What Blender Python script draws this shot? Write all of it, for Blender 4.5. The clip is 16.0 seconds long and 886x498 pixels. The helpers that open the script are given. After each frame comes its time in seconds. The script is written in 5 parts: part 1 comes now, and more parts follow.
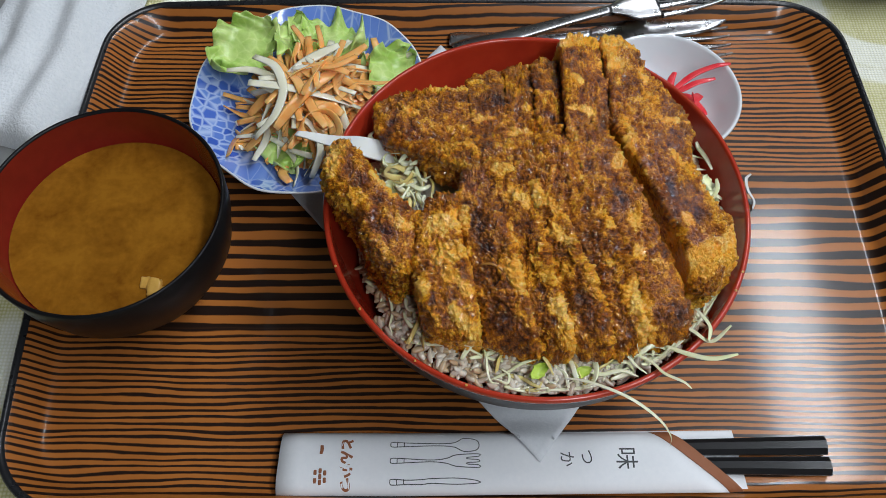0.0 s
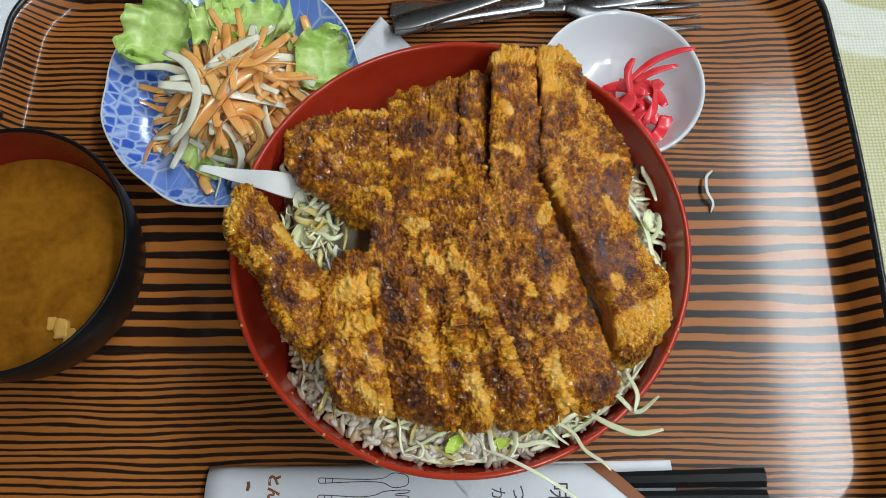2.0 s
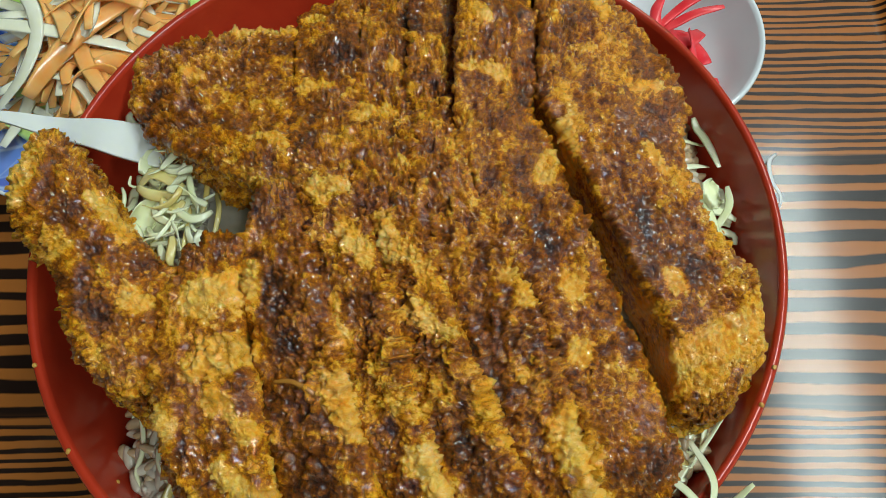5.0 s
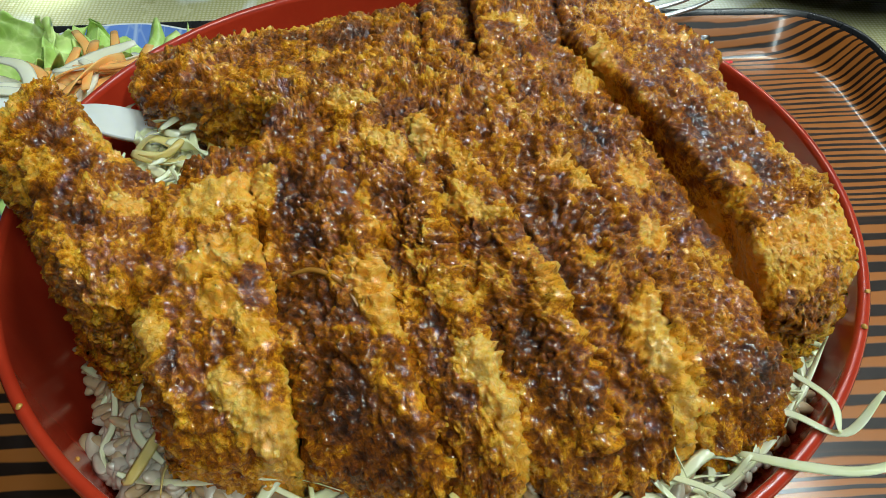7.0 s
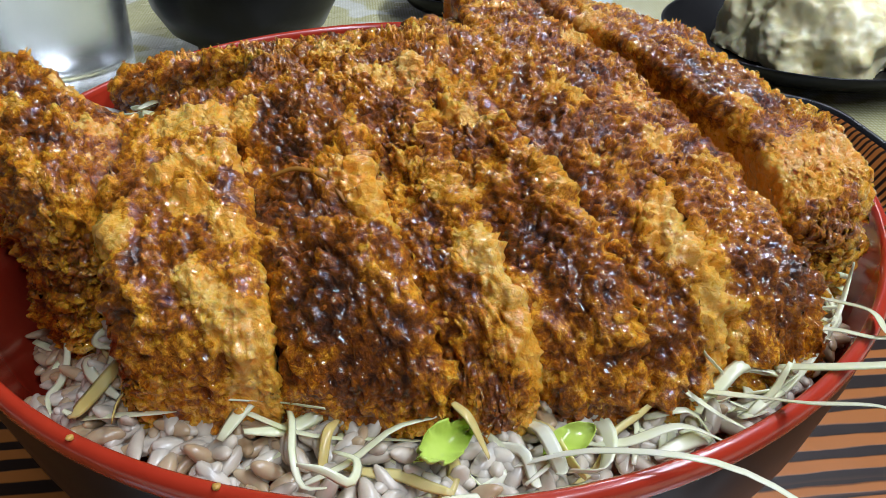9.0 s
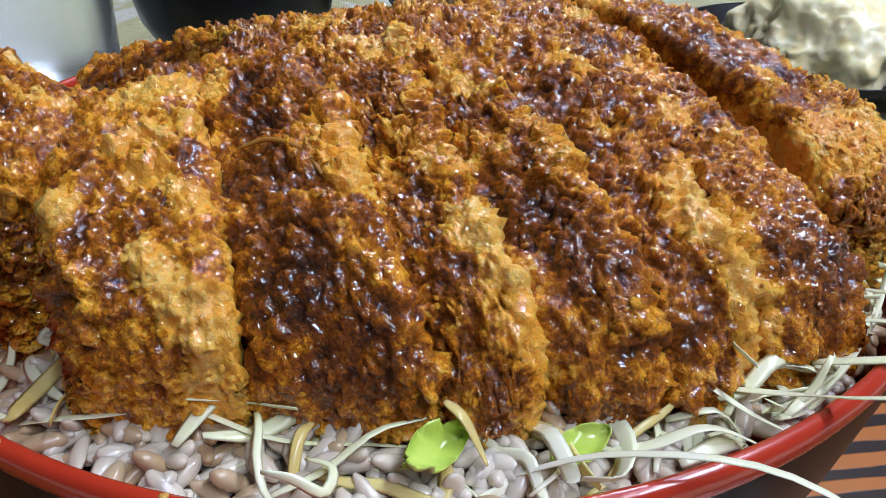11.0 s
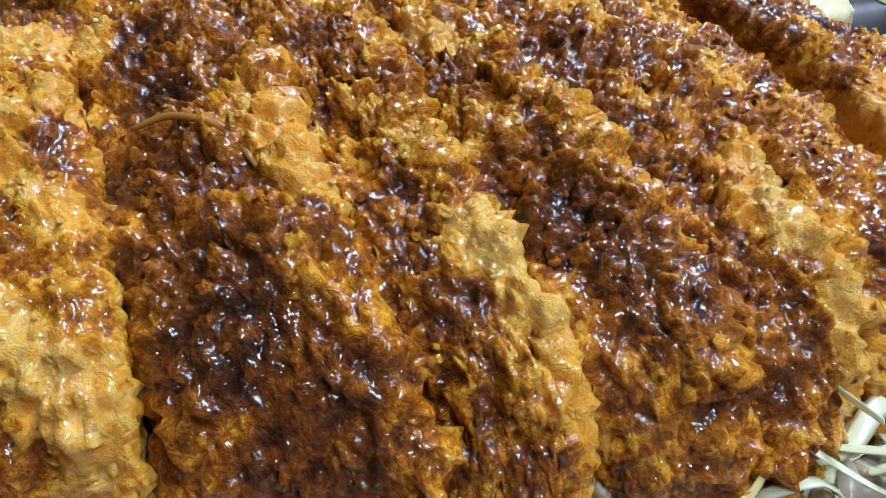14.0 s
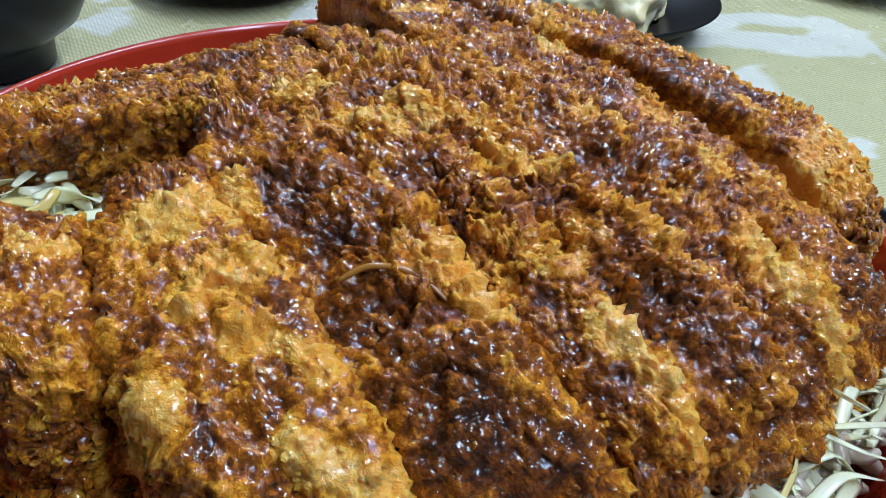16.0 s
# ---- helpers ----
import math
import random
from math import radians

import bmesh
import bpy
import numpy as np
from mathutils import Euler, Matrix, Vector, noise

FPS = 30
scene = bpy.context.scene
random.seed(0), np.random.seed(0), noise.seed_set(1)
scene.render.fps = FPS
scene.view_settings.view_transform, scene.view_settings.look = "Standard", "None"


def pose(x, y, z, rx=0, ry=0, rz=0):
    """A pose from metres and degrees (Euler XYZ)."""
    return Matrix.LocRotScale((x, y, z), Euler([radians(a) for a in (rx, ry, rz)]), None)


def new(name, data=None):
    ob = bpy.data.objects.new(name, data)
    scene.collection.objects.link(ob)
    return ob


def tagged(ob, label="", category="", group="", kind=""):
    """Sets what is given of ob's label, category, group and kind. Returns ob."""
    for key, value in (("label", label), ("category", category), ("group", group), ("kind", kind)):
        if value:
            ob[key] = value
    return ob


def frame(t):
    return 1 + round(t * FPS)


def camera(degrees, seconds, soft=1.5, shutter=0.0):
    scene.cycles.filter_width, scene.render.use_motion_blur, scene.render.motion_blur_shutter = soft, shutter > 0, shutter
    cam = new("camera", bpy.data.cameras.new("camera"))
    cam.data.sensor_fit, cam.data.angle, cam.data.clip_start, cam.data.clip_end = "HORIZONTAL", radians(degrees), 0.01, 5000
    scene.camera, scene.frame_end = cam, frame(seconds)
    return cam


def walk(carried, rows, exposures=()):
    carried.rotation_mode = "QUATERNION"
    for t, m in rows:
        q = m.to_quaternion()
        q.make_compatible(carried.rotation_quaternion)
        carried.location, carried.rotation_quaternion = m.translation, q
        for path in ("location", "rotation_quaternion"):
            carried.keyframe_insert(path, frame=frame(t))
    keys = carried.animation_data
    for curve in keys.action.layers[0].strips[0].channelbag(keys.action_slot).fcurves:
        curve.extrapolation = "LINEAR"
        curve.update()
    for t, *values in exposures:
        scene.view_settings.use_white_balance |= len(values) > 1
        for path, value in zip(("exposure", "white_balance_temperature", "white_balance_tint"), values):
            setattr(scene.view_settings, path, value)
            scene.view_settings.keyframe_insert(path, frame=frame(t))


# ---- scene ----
cam = camera(58.0, 16.0, soft=0.65)
ROWS = [
    (0.0, -0.03429, -0.16259, 0.33107, 28.365, 0.203, 0.032),
    (0.5, -0.03223, -0.13624, 0.33997, 25.483, 0.567, -0.104),
    (1.0, -0.0251, -0.11811, 0.34803, 22.661, 0.881, -0.245),
    (1.5, -0.0186, -0.10411, 0.35021, 20.31, 0.929, -0.332),
    (2.0, -0.00233, -0.09223, 0.33724, 18.577, 0.845, -0.275),
    (2.5, 0.00947, -0.08318, 0.31098, 17.478, 0.489, -0.214),
    (3.0, 0.01385, -0.07748, 0.28415, 16.659, 0.294, -0.147),
    (3.5, 0.01212, -0.07013, 0.26997, 16.781, 0.296, -0.055),
    (4.0, 0.01016, -0.06572, 0.25654, 17.496, 0.328, 0.045),
    (6.5, -0.00079, -0.10461, 0.18742, 38.698, -0.012, -3.121),
    (7.0, -0.00638, -0.11678, 0.17635, 43.621, -0.454, -3.84),
    (7.5, -0.00892, -0.12696, 0.16795, 47.975, -0.403, -4.438),
    (8.0, -0.00916, -0.13167, 0.15618, 51.102, -0.147, -4.687),
    (8.5, -0.00957, -0.13676, 0.14987, 54.201, -0.223, -5.284),
    (9.0, -0.00941, -0.134, 0.14056, 56.482, -0.189, -5.782),
    (9.5, -0.00846, -0.13245, 0.13623, 58.216, 0.084, -5.929),
    (10.0, -0.00759, -0.13243, 0.13369, 58.716, 0.131, -5.89),
    (12.5, -0.0081, -0.10993, 0.1208, 57.784, -0.548, -6.124),
    (13.0, -0.0064, -0.10497, 0.11758, 57.081, -0.609, -6.472),
    (13.5, -0.00687, -0.10094, 0.11486, 57.157, -1.204, -8.258),
    (14.0, -0.01109, -0.10101, 0.11756, 57.02, -1.886, -11.918),
    (14.5, -0.02198, -0.09522, 0.12218, 57.146, -2.377, -16.029),
    (15.0, -0.02816, -0.09521, 0.12662, 56.565, -2.753, -20.018),
    (15.5, -0.03597, -0.09683, 0.13297, 55.758, -3.001, -23.499),
    (16.0, -0.04388, -0.0993, 0.14063, 54.23, -3.409, -26.28),
]
walk(cam, [(t, pose(x, y, z, rx, ry, rz)) for t, x, y, z, rx, ry, rz in ROWS], [(0.0, -0.10, 6200, 10), (3.0, -0.06, 6250, 2), (6.5, 0.05, 6250, -8), (9.0, 0.26, 5850, 13), (12.5, 0.34, 5500, 18), (14.0, 0.42, 5350, 10), (16.0, 0.30, 5250, 10)])

# ---- light: a closed room, one long ceiling fixture and two added lights ----
world = bpy.data.worlds.new("room_air")
scene.world = world
world.use_nodes = True
world.node_tree.nodes["Background"].inputs[0].default_value = (0.9, 0.95, 1.0, 1)
world.node_tree.nodes["Background"].inputs[1].default_value = 0.05
scene.view_settings.exposure = 0.0

TABLE_Z = -0.006


# ---- small tools ----
def part(name, bm, material, parent=None, label="", smooth=True):
    """One mesh object out of a bmesh, under its thing."""
    me = bpy.data.meshes.new(name)
    bm.to_mesh(me)
    bm.free()
    return link_mesh(name, me, material, parent, label, smooth)


def link_mesh(name, me, material, parent=None, label="", smooth=True):
    if smooth:
        me.polygons.foreach_set("use_smooth", [True] * len(me.polygons))
    for m in material if isinstance(material, (list, tuple)) else [material]:
        me.materials.append(m)
    ob = new(name, me)
    if parent is not None:
        ob.parent = parent
    if label:
        ob["label"] = label
    return ob


def raw(name, verts, faces, material, parent=None, label="", smooth=True):
    me = bpy.data.meshes.new(name)
    me.from_pydata([tuple(v) for v in verts], [], [tuple(f) for f in faces])
    me.validate()
    me.update()
    return link_mesh(name, me, material, parent, label, smooth)


def empty(name, at=(0, 0, 0)):
    ob = new(name)
    ob.empty_display_size = 0.02
    ob.location = at
    return ob


def lathe(profile, seg=96, shape=None):
    """Turns a profile of (radius, height) about the z axis. shape(angle, k) scales the radius."""
    bm = bmesh.new()
    rings = []
    for k, (r, z) in enumerate(profile):
        if r < 1e-6:
            rings.append([bm.verts.new((0, 0, z))])
            continue
        ring = []
        for i in range(seg):
            a = 2 * math.pi * i / seg
            s = shape(a, k) if shape else 1.0
            ring.append(bm.verts.new((r * s * math.cos(a), r * s * math.sin(a), z)))
        rings.append(ring)
    for a, b in zip(rings, rings[1:]):
        for i in range(seg):
            j = (i + 1) % seg
            if len(a) == 1 and len(b) == 1:
                continue
            if len(a) == 1:
                bm.faces.new((a[0], b[j], b[i]))
            elif len(b) == 1:
                bm.faces.new((a[i], a[j], b[0]))
            else:
                bm.faces.new((a[i], a[j], b[j], b[i]))
    bmesh.ops.recalc_face_normals(bm, faces=bm.faces[:])
    return bm


def curve_pts(ctrl, n):
    """A smooth polyline through control points."""
    c = np.array(ctrl, float)
    c = np.vstack([2 * c[0] - c[1], c, 2 * c[-1] - c[-2]])
    out = []
    m = len(c) - 3
    for k in range(n):
        u = k / (n - 1) * m
        i = min(int(u), m - 1)
        t = u - i
        p0, p1, p2, p3 = c[i:i + 4]
        out.append(0.5 * (2 * p1 + (p2 - p0) * t + (2 * p0 - 5 * p1 + 4 * p2 - p3) * t * t + (3 * p1 - p0 - 3 * p2 + p3) * t ** 3))
    return np.array(out)


def strand(ctrl, w, h, n=14, sides=6, taper=0.6, twist=0.0):
    """A ribbon-like strand along control points: vertices and faces."""
    p = curve_pts(ctrl, n)
    t = np.gradient(p, axis=0)
    t /= np.linalg.norm(t, axis=1)[:, None] + 1e-12
    verts, faces = [], []
    for k in range(n):
        side = np.cross(t[k], (0, 0, 1.0))
        if np.linalg.norm(side) < 1e-4:
            side = np.array((1.0, 0, 0))
        side /= np.linalg.norm(side)
        up = np.cross(side, t[k])
        a0 = twist * k / n
        s2, u2 = side * math.cos(a0) + up * math.sin(a0), up * math.cos(a0) - side * math.sin(a0)
        e = k / (n - 1)
        f = 1 - taper * (abs(2 * e - 1) ** 3)
        for i in range(sides):
            a = 2 * math.pi * i / sides
            verts.append(p[k] + s2 * (w / 2 * f * math.cos(a)) + u2 * (h / 2 * f * math.sin(a)))
    for k in range(n - 1):
        for i in range(sides):
            j = (i + 1) % sides
            faces.append((k * sides + i, (k + 1) * sides + i, (k + 1) * sides + j, k * sides + j))
    faces.append(tuple(range(sides)))
    faces.append(tuple(range((n - 1) * sides, n * sides))[::-1])
    return verts, faces


def join(pieces):
    V, F = [], []
    for v, f in pieces:
        o = len(V)
        V.extend(v)
        F.extend(tuple(i + o for i in q) for q in f)
    return V, F


def sheet(name, quad, n, height, material, label, category, thick=0.0003):
    """A thin sheet over four corners, bent by a height function."""
    a, b, c, d = [np.array(q, float) for q in quad]
    V, F = [], []
    for sgn in (1, 0):
        for i in range(n):
            for j in range(n):
                u, w = i / (n - 1), j / (n - 1)
                p = (a * (1 - u) + b * u) * (1 - w) + (d * (1 - u) + c * u) * w
                V.append((p[0], p[1], height(p[0], p[1]) + sgn * thick))
    o = n * n
    for i in range(n - 1):
        for j in range(n - 1):
            q = (i * n + j, (i + 1) * n + j, (i + 1) * n + j + 1, i * n + j + 1)
            F.append(q)
            F.append(tuple(o + k for k in q[::-1]))
    ring = [i * n for i in range(n)] + [(n - 1) * n + j for j in range(1, n)] + [i * n + n - 1 for i in range(n - 2, -1, -1)] + [j for j in range(n - 2, 0, -1)]
    for p, q in zip(ring, ring[1:] + ring[:1]):
        F.append((q, p, o + p, o + q))
    return tagged(raw(name, V, F, material), label, category) if label else (V, F)


# ---- noise in numpy ----
def hash3(i, seed=0):
    i = i.astype(np.int64)
    h = (i[..., 0] * 73856093) ^ (i[..., 1] * 19349663) ^ (i[..., 2] * 83492791) ^ (seed * 2654435761)
    h = (h ^ (h >> 13)) * 1274126177
    h = h ^ (h >> 16)
    return (h & 0xFFFFFF) / float(0xFFFFFF)


def vnoise(p, seed=0):
    i = np.floor(p)
    f = p - i
    f = f * f * (3 - 2 * f)
    out = 0
    for dx in (0, 1):
        for dy in (0, 1):
            for dz in (0, 1):
                w = (f[..., 0] if dx else 1 - f[..., 0]) * (f[..., 1] if dy else 1 - f[..., 1]) * (f[..., 2] if dz else 1 - f[..., 2])
                out = out + w * hash3(i + np.array((dx, dy, dz)), seed)
    return out


def fbm(p, octaves=4, seed=0):
    s, a, t = 0, 1.0, 0
    for k in range(octaves):
        s = s + a * vnoise(p * 2.03 ** k, seed + k)
        t += a
        a *= 0.5
    return s / t


def cells(p, seed=0):
    """Distance to the nearest scattered point, and that point's random number."""
    i = np.floor(p)
    best = np.full(p.shape[:-1], 9.0)
    val = np.zeros(p.shape[:-1])
    for dx in (-1, 0, 1):
        for dy in (-1, 0, 1):
            for dz in (-1, 0, 1):
                c = i + np.array((dx, dy, dz))
                q = c + np.stack([hash3(c, seed + k) for k in (1, 2, 3)], -1)
                d = np.linalg.norm(q - p, axis=-1)
                near = d < best
                best = np.where(near, d, best)
                val = np.where(near, hash3(c, seed + 4), val)
    return best, val


# ---- materials ----
class Nodes:
    def __init__(self, name):
        self.m = bpy.data.materials.new(name)
        self.m.use_nodes = True
        self.t = self.m.node_tree
        self.b = self.t.nodes["Principled BSDF"]
        self.co = self.t.nodes.new("ShaderNodeTexCoord").outputs["Object"]

    def put(self, socket, value):
        if hasattr(value, "is_linked"):
            self.t.links.new(value, socket)
        elif isinstance(value, (tuple, list)) and len(value) == 3 and socket.type == "RGBA":
            socket.default_value = (*value, 1)
        else:
            socket.default_value = value

    def set(self, **kw):
        for k, v in kw.items():
            self.put(self.b.inputs[k.replace("_", " ")], v)
        return self

    def node(self, kind, out, inputs=(), **attrs):
        n = self.t.nodes.new(kind)
        for k, v in attrs.items():
            if k == "operation":
                n.operation = v
            elif k == "feature":
                n.feature = v
            elif k == "attribute_name":
                n.attribute_name = v
            elif k == "data_type":
                n.data_type = v
        for k, v in dict(inputs).items():
            self.put(n.inputs[k], v)
        return n.outputs[out]

    def math(self, op, a, b=0.0, c=0.0):
        return self.node("ShaderNodeMath", 0, {0: a, 1: b, 2: c}, operation=op)

    def scaled(self, s):
        return self.node("ShaderNodeMapping", 0, {"Vector": self.co, "Scale": s})

    def noise(self, scale, detail=4.0, rough=0.55, vec=None, distort=0.0):
        return self.node("ShaderNodeTexNoise", "Fac", {"Vector": vec or self.co, "Scale": scale, "Detail": detail, "Roughness": rough, "Distortion": distort})

    def voronoi(self, scale, out="Distance", feature="F1", vec=None, rand=1.0):
        return self.node("ShaderNodeTexVoronoi", out, {"Vector": vec or self.co, "Scale": scale, "Randomness": rand}, feature=feature)

    def ramp(self, fac, *stops):
        n = self.t.nodes.new("ShaderNodeValToRGB")
        el = n.color_ramp.elements
        while len(el) < len(stops):
            el.new(0.5)
        for e, (p, c) in zip(el, stops):
            e.position = p
            e.color = (c, c, c, 1) if isinstance(c, (int, float)) else (*c, 1)
        self.put(n.inputs[0], fac)
        return n.outputs[0]

    def mix(self, fac, a, b):
        n = self.t.nodes.new("ShaderNodeMix")
        n.data_type = "RGBA"
        self.put(n.inputs[0], fac)
        self.put(n.inputs[6], a)
        self.put(n.inputs[7], b)
        return n.outputs[2]

    def bump(self, height, dist=0.001, strength=0.5):
        self.put(self.b.inputs["Normal"], self.node("ShaderNodeBump", 0, {"Height": height, "Distance": dist, "Strength": strength}))
        return self


def simple(name, a, b, rough=0.5, scale=200.0, metal=0.0, bump=0.0, big=20.0, **kw):
    """Two colours mixed by noise at two scales, with fine relief."""
    n = Nodes(name)
    fac = n.math("MULTIPLY_ADD", n.noise(scale), 0.5, n.math("MULTIPLY", n.noise(big), 0.5))
    n.set(Base_Color=n.mix(n.ramp(fac, (0.3, 0.0), (0.7, 1.0)), a, b), Metallic=metal)
    n.set(Roughness=n.math("MULTIPLY_ADD", n.noise(scale * 0.4), 0.25 * rough, 0.87 * rough))
    if bump:
        n.bump(n.noise(scale * 1.5), bump, 0.6)
    n.set(**kw)
    return n.m


def tray_material():
    n = Nodes("striped_lacquer")
    warp = n.math("MULTIPLY_ADD", n.noise(1.0, 2.0, 0.5, n.scaled((9, 45, 1))), 0.008, -0.0040)
    warp2 = n.math("MULTIPLY_ADD", n.noise(1.0, 3.0, 0.6, n.scaled((45, 190, 1))), 0.0014, -0.0007)
    sep = n.node("ShaderNodeSeparateXYZ", 1, {0: n.co})
    y = n.math("ADD", n.math("ADD", sep, warp), warp2)
    fine = n.math("SINE", n.math("MULTIPLY", y, 6.2832 * 330))
    wide = n.math("SINE", n.math("MULTIPLY", y, 6.2832 * 138))
    band = n.math("MULTIPLY", n.ramp(n.math("ADD", n.math("MULTIPLY", y, 5), 0.5), (0.36, 0.0), (0.38, 1.0)),
                  n.ramp(n.math("ADD", n.math("MULTIPLY", y, 5), 0.5), (0.78, 1.0), (0.80, 0.0)))
    bias = n.math("MULTIPLY_ADD", n.noise(1.0, 2.0, 0.5, n.scaled((6, 40, 1))), 2.0, -1.0)
    f = n.ramp(n.math("MULTIPLY_ADD", n.math("ADD", fine, n.math("MULTIPLY", bias, 0.8)), 0.25, 0.54), (0.40, 0.0), (0.56, 1.0))
    w = n.ramp(n.math("MULTIPLY_ADD", n.math("ADD", wide, n.math("MULTIPLY", bias, 1.6)), 0.25, 0.5), (0.46, 0.0), (0.56, 1.0))
    dark = n.node("ShaderNodeMix", 0, {0: band, 2: f, 3: w})
    tone = n.mix(n.noise(30.0), (0.33, 0.108, 0.020), (0.43, 0.150, 0.032))
    n.set(Base_Color=n.mix(dark, (0.018, 0.009, 0.006), tone), Roughness=n.math("MULTIPLY_ADD", n.noise(60.0), 0.10, 0.30), Coat_Weight=0.40, Coat_Roughness=0.11, Specular_IOR_Level=0.22)
    n.bump(n.math("ADD", n.math("MULTIPLY", dark, 0.5), n.noise(25.0)), 0.0004, 0.25)
    return n.m


def cloth_material():
    n = Nodes("woven_vinyl_cloth")
    wv = n.scaled((1, 1, 0.001))
    weave = n.voronoi(600.0, "Distance", "F1", wv, 0.15)
    thread = n.ramp(weave, (0.2, 1.0), (0.55, 0.0))
    leaf = n.ramp(n.noise(11.0, 2.0, 0.5, n.scaled((1.0, 1.0, 0)), 1.2), (0.50, 0.0), (0.54, 1.0))
    green = n.mix(thread, (0.50, 0.47, 0.20), (0.68, 0.65, 0.42))
    pale = n.mix(thread, (0.70, 0.69, 0.54), (0.80, 0.80, 0.72))
    n.set(Base_Color=n.mix(leaf, green, pale), Roughness=n.math("MULTIPLY_ADD", n.noise(40.0), 0.2, 0.16), Coat_Weight=0.5, Coat_Roughness=0.08)
    n.bump(n.math("ADD", n.noise(13.0, 3.0), n.math("MULTIPLY", thread, 0.02)), 0.012, 0.5)
    return n.m


def cutlet_material():
    n = Nodes("fried_breadcrumb_with_sauce")
    at = n.node("ShaderNodeAttribute", 2, attribute_name="sauce")
    tone = n.node("ShaderNodeAttribute", 2, attribute_name="tone")
    f1 = n.math("MULTIPLY_ADD", n.noise(420.0, 4.0, 0.65, None, 1.2), 0.9, -0.45)
    f2 = n.math("MULTIPLY_ADD", n.noise(1300.0, 3.0, 0.7, None, 0.8), 1.1, -0.55)
    s = n.math("ADD", n.math("ADD", at, f1), n.math("ADD", f2, n.math("MULTIPLY_ADD", tone, -0.34, 0.18)))
    warm = n.ramp(n.noise(150.0, 3.0, 0.6, None, 0.8), (0.36, 0.0), (0.58, 1.0))
    grain = n.ramp(n.noise(1100.0, 3.0, 0.7, None, 0.6), (0.36, 0.0), (0.66, 1.0))
    bare = n.mix(warm, n.mix(grain, (0.94, 0.47, 0.050), (1.0, 0.66, 0.20)), n.mix(grain, (0.92, 0.36, 0.016), (1.0, 0.52, 0.07)))
    wet = n.mix(warm, (0.84, 0.45, 0.022), (0.82, 0.35, 0.012))
    low = n.mix(n.ramp(s, (0.02, 0.0), (0.28, 1.0)), bare, wet)
    high = n.ramp(s, (0.24, (0.78, 0.345, 0.010)), (0.42, (0.49, 0.160, 0.004)), (0.60, (0.26, 0.072, 0.003)), (0.82, (0.125, 0.034, 0.004)), (1.0, (0.045, 0.014, 0.005)))
    n.set(Base_Color=n.mix(n.ramp(s, (0.20, 0.0), (0.34, 1.0)), low, high), Roughness=0.40, Specular_IOR_Level=0.10)
    n.set(Coat_Weight=n.math("MULTIPLY", n.ramp(s, (0.0, 0.8), (0.5, 1.0)), n.ramp(n.noise(300.0, 3.0, 0.6, None, 0.4), (0.36, 0.7), (0.58, 1.0))))
    n.set(Coat_Roughness=n.ramp(n.noise(500.0, 2.0), (0.35, 0.02), (0.65, 0.06)), Coat_IOR=1.65)
    n.set(Coat_Normal=n.node("ShaderNodeBump", 0, {"Height": n.noise(560.0, 1.5, 0.5, None, 0.8), "Distance": 0.0009, "Strength": 1.0}))
    n.set(Subsurface_Weight=0.35, Subsurface_Radius=(0.0030, 0.0014, 0.0003), Subsurface_Scale=0.4)
    n.bump(n.math("ADD", n.noise(1500.0, 4.0, 0.7, None, 1.0), n.math("MULTIPLY", n.noise(560.0, 3.0, 0.6, None, 1.5), 1.3)), 0.00040, 1.0)
    return n.m


def plate_material():
    n = Nodes("blue_flower_porcelain")
    pick = n.ramp(n.noise(16.0, 1.0, 0.4), (0.47, 0.0), (0.49, 1.0))
    edge = n.voronoi(215.0, "Distance", "DISTANCE_TO_EDGE", n.scaled((1, 1, 0.2)), 0.75)
    edge2 = n.voronoi(48.0, "Distance", "DISTANCE_TO_EDGE", n.scaled((1, 1, 0.2)), 1.0)
    vein = n.voronoi(150.0, "Distance", "DISTANCE_TO_EDGE", n.scaled((1.0, 0.35, 0.2)), 1.0)
    cellc = n.node("ShaderNodeSeparateColor", 0, {0: n.voronoi(215.0, "Color", "F1", n.scaled((1, 1, 0.2)), 0.75)})
    lines = n.ramp(edge, (0.02, 1.0), (0.16, 0.0))
    leaf = n.math("MAXIMUM", n.ramp(edge2, (0.01, 1.0), (0.04, 0.0)), n.math("MULTIPLY", n.ramp(vein, (0.01, 1.0), (0.05, 0.0)), 0.45))
    white = n.node("ShaderNodeMix", 0, {0: pick, 2: lines, 3: leaf})
    blue = n.mix(cellc, (0.035, 0.10, 0.55), (0.17, 0.30, 0.76))
    blue2 = n.mix(n.noise(60.0), (0.09, 0.19, 0.68), (0.26, 0.40, 0.84))
    n.set(Base_Color=n.mix(white, n.mix(pick, blue, blue2), (0.45, 0.57, 0.88)), Roughness=0.12, Coat_Weight=0.4)
    n.bump(n.noise(40.0), 0.0004, 0.3)
    return n.m


def soup_material():
    n = Nodes("miso_soup_liquid")
    cloud = n.math("MULTIPLY_ADD", n.noise(55.0, 5.0, 0.6, None, 0.6), 0.7, n.math("MULTIPLY", n.noise(330.0, 3.0), 0.3))
    n.set(Base_Color=n.mix(n.ramp(cloud, (0.34, 0.0), (0.62, 1.0)), (0.17, 0.060, 0.005), (0.31, 0.128, 0.011)), Roughness=0.10, Specular_IOR_Level=0.35)
    n.bump(n.noise(30.0, 2.0), 0.0006, 0.2)
    return n.m


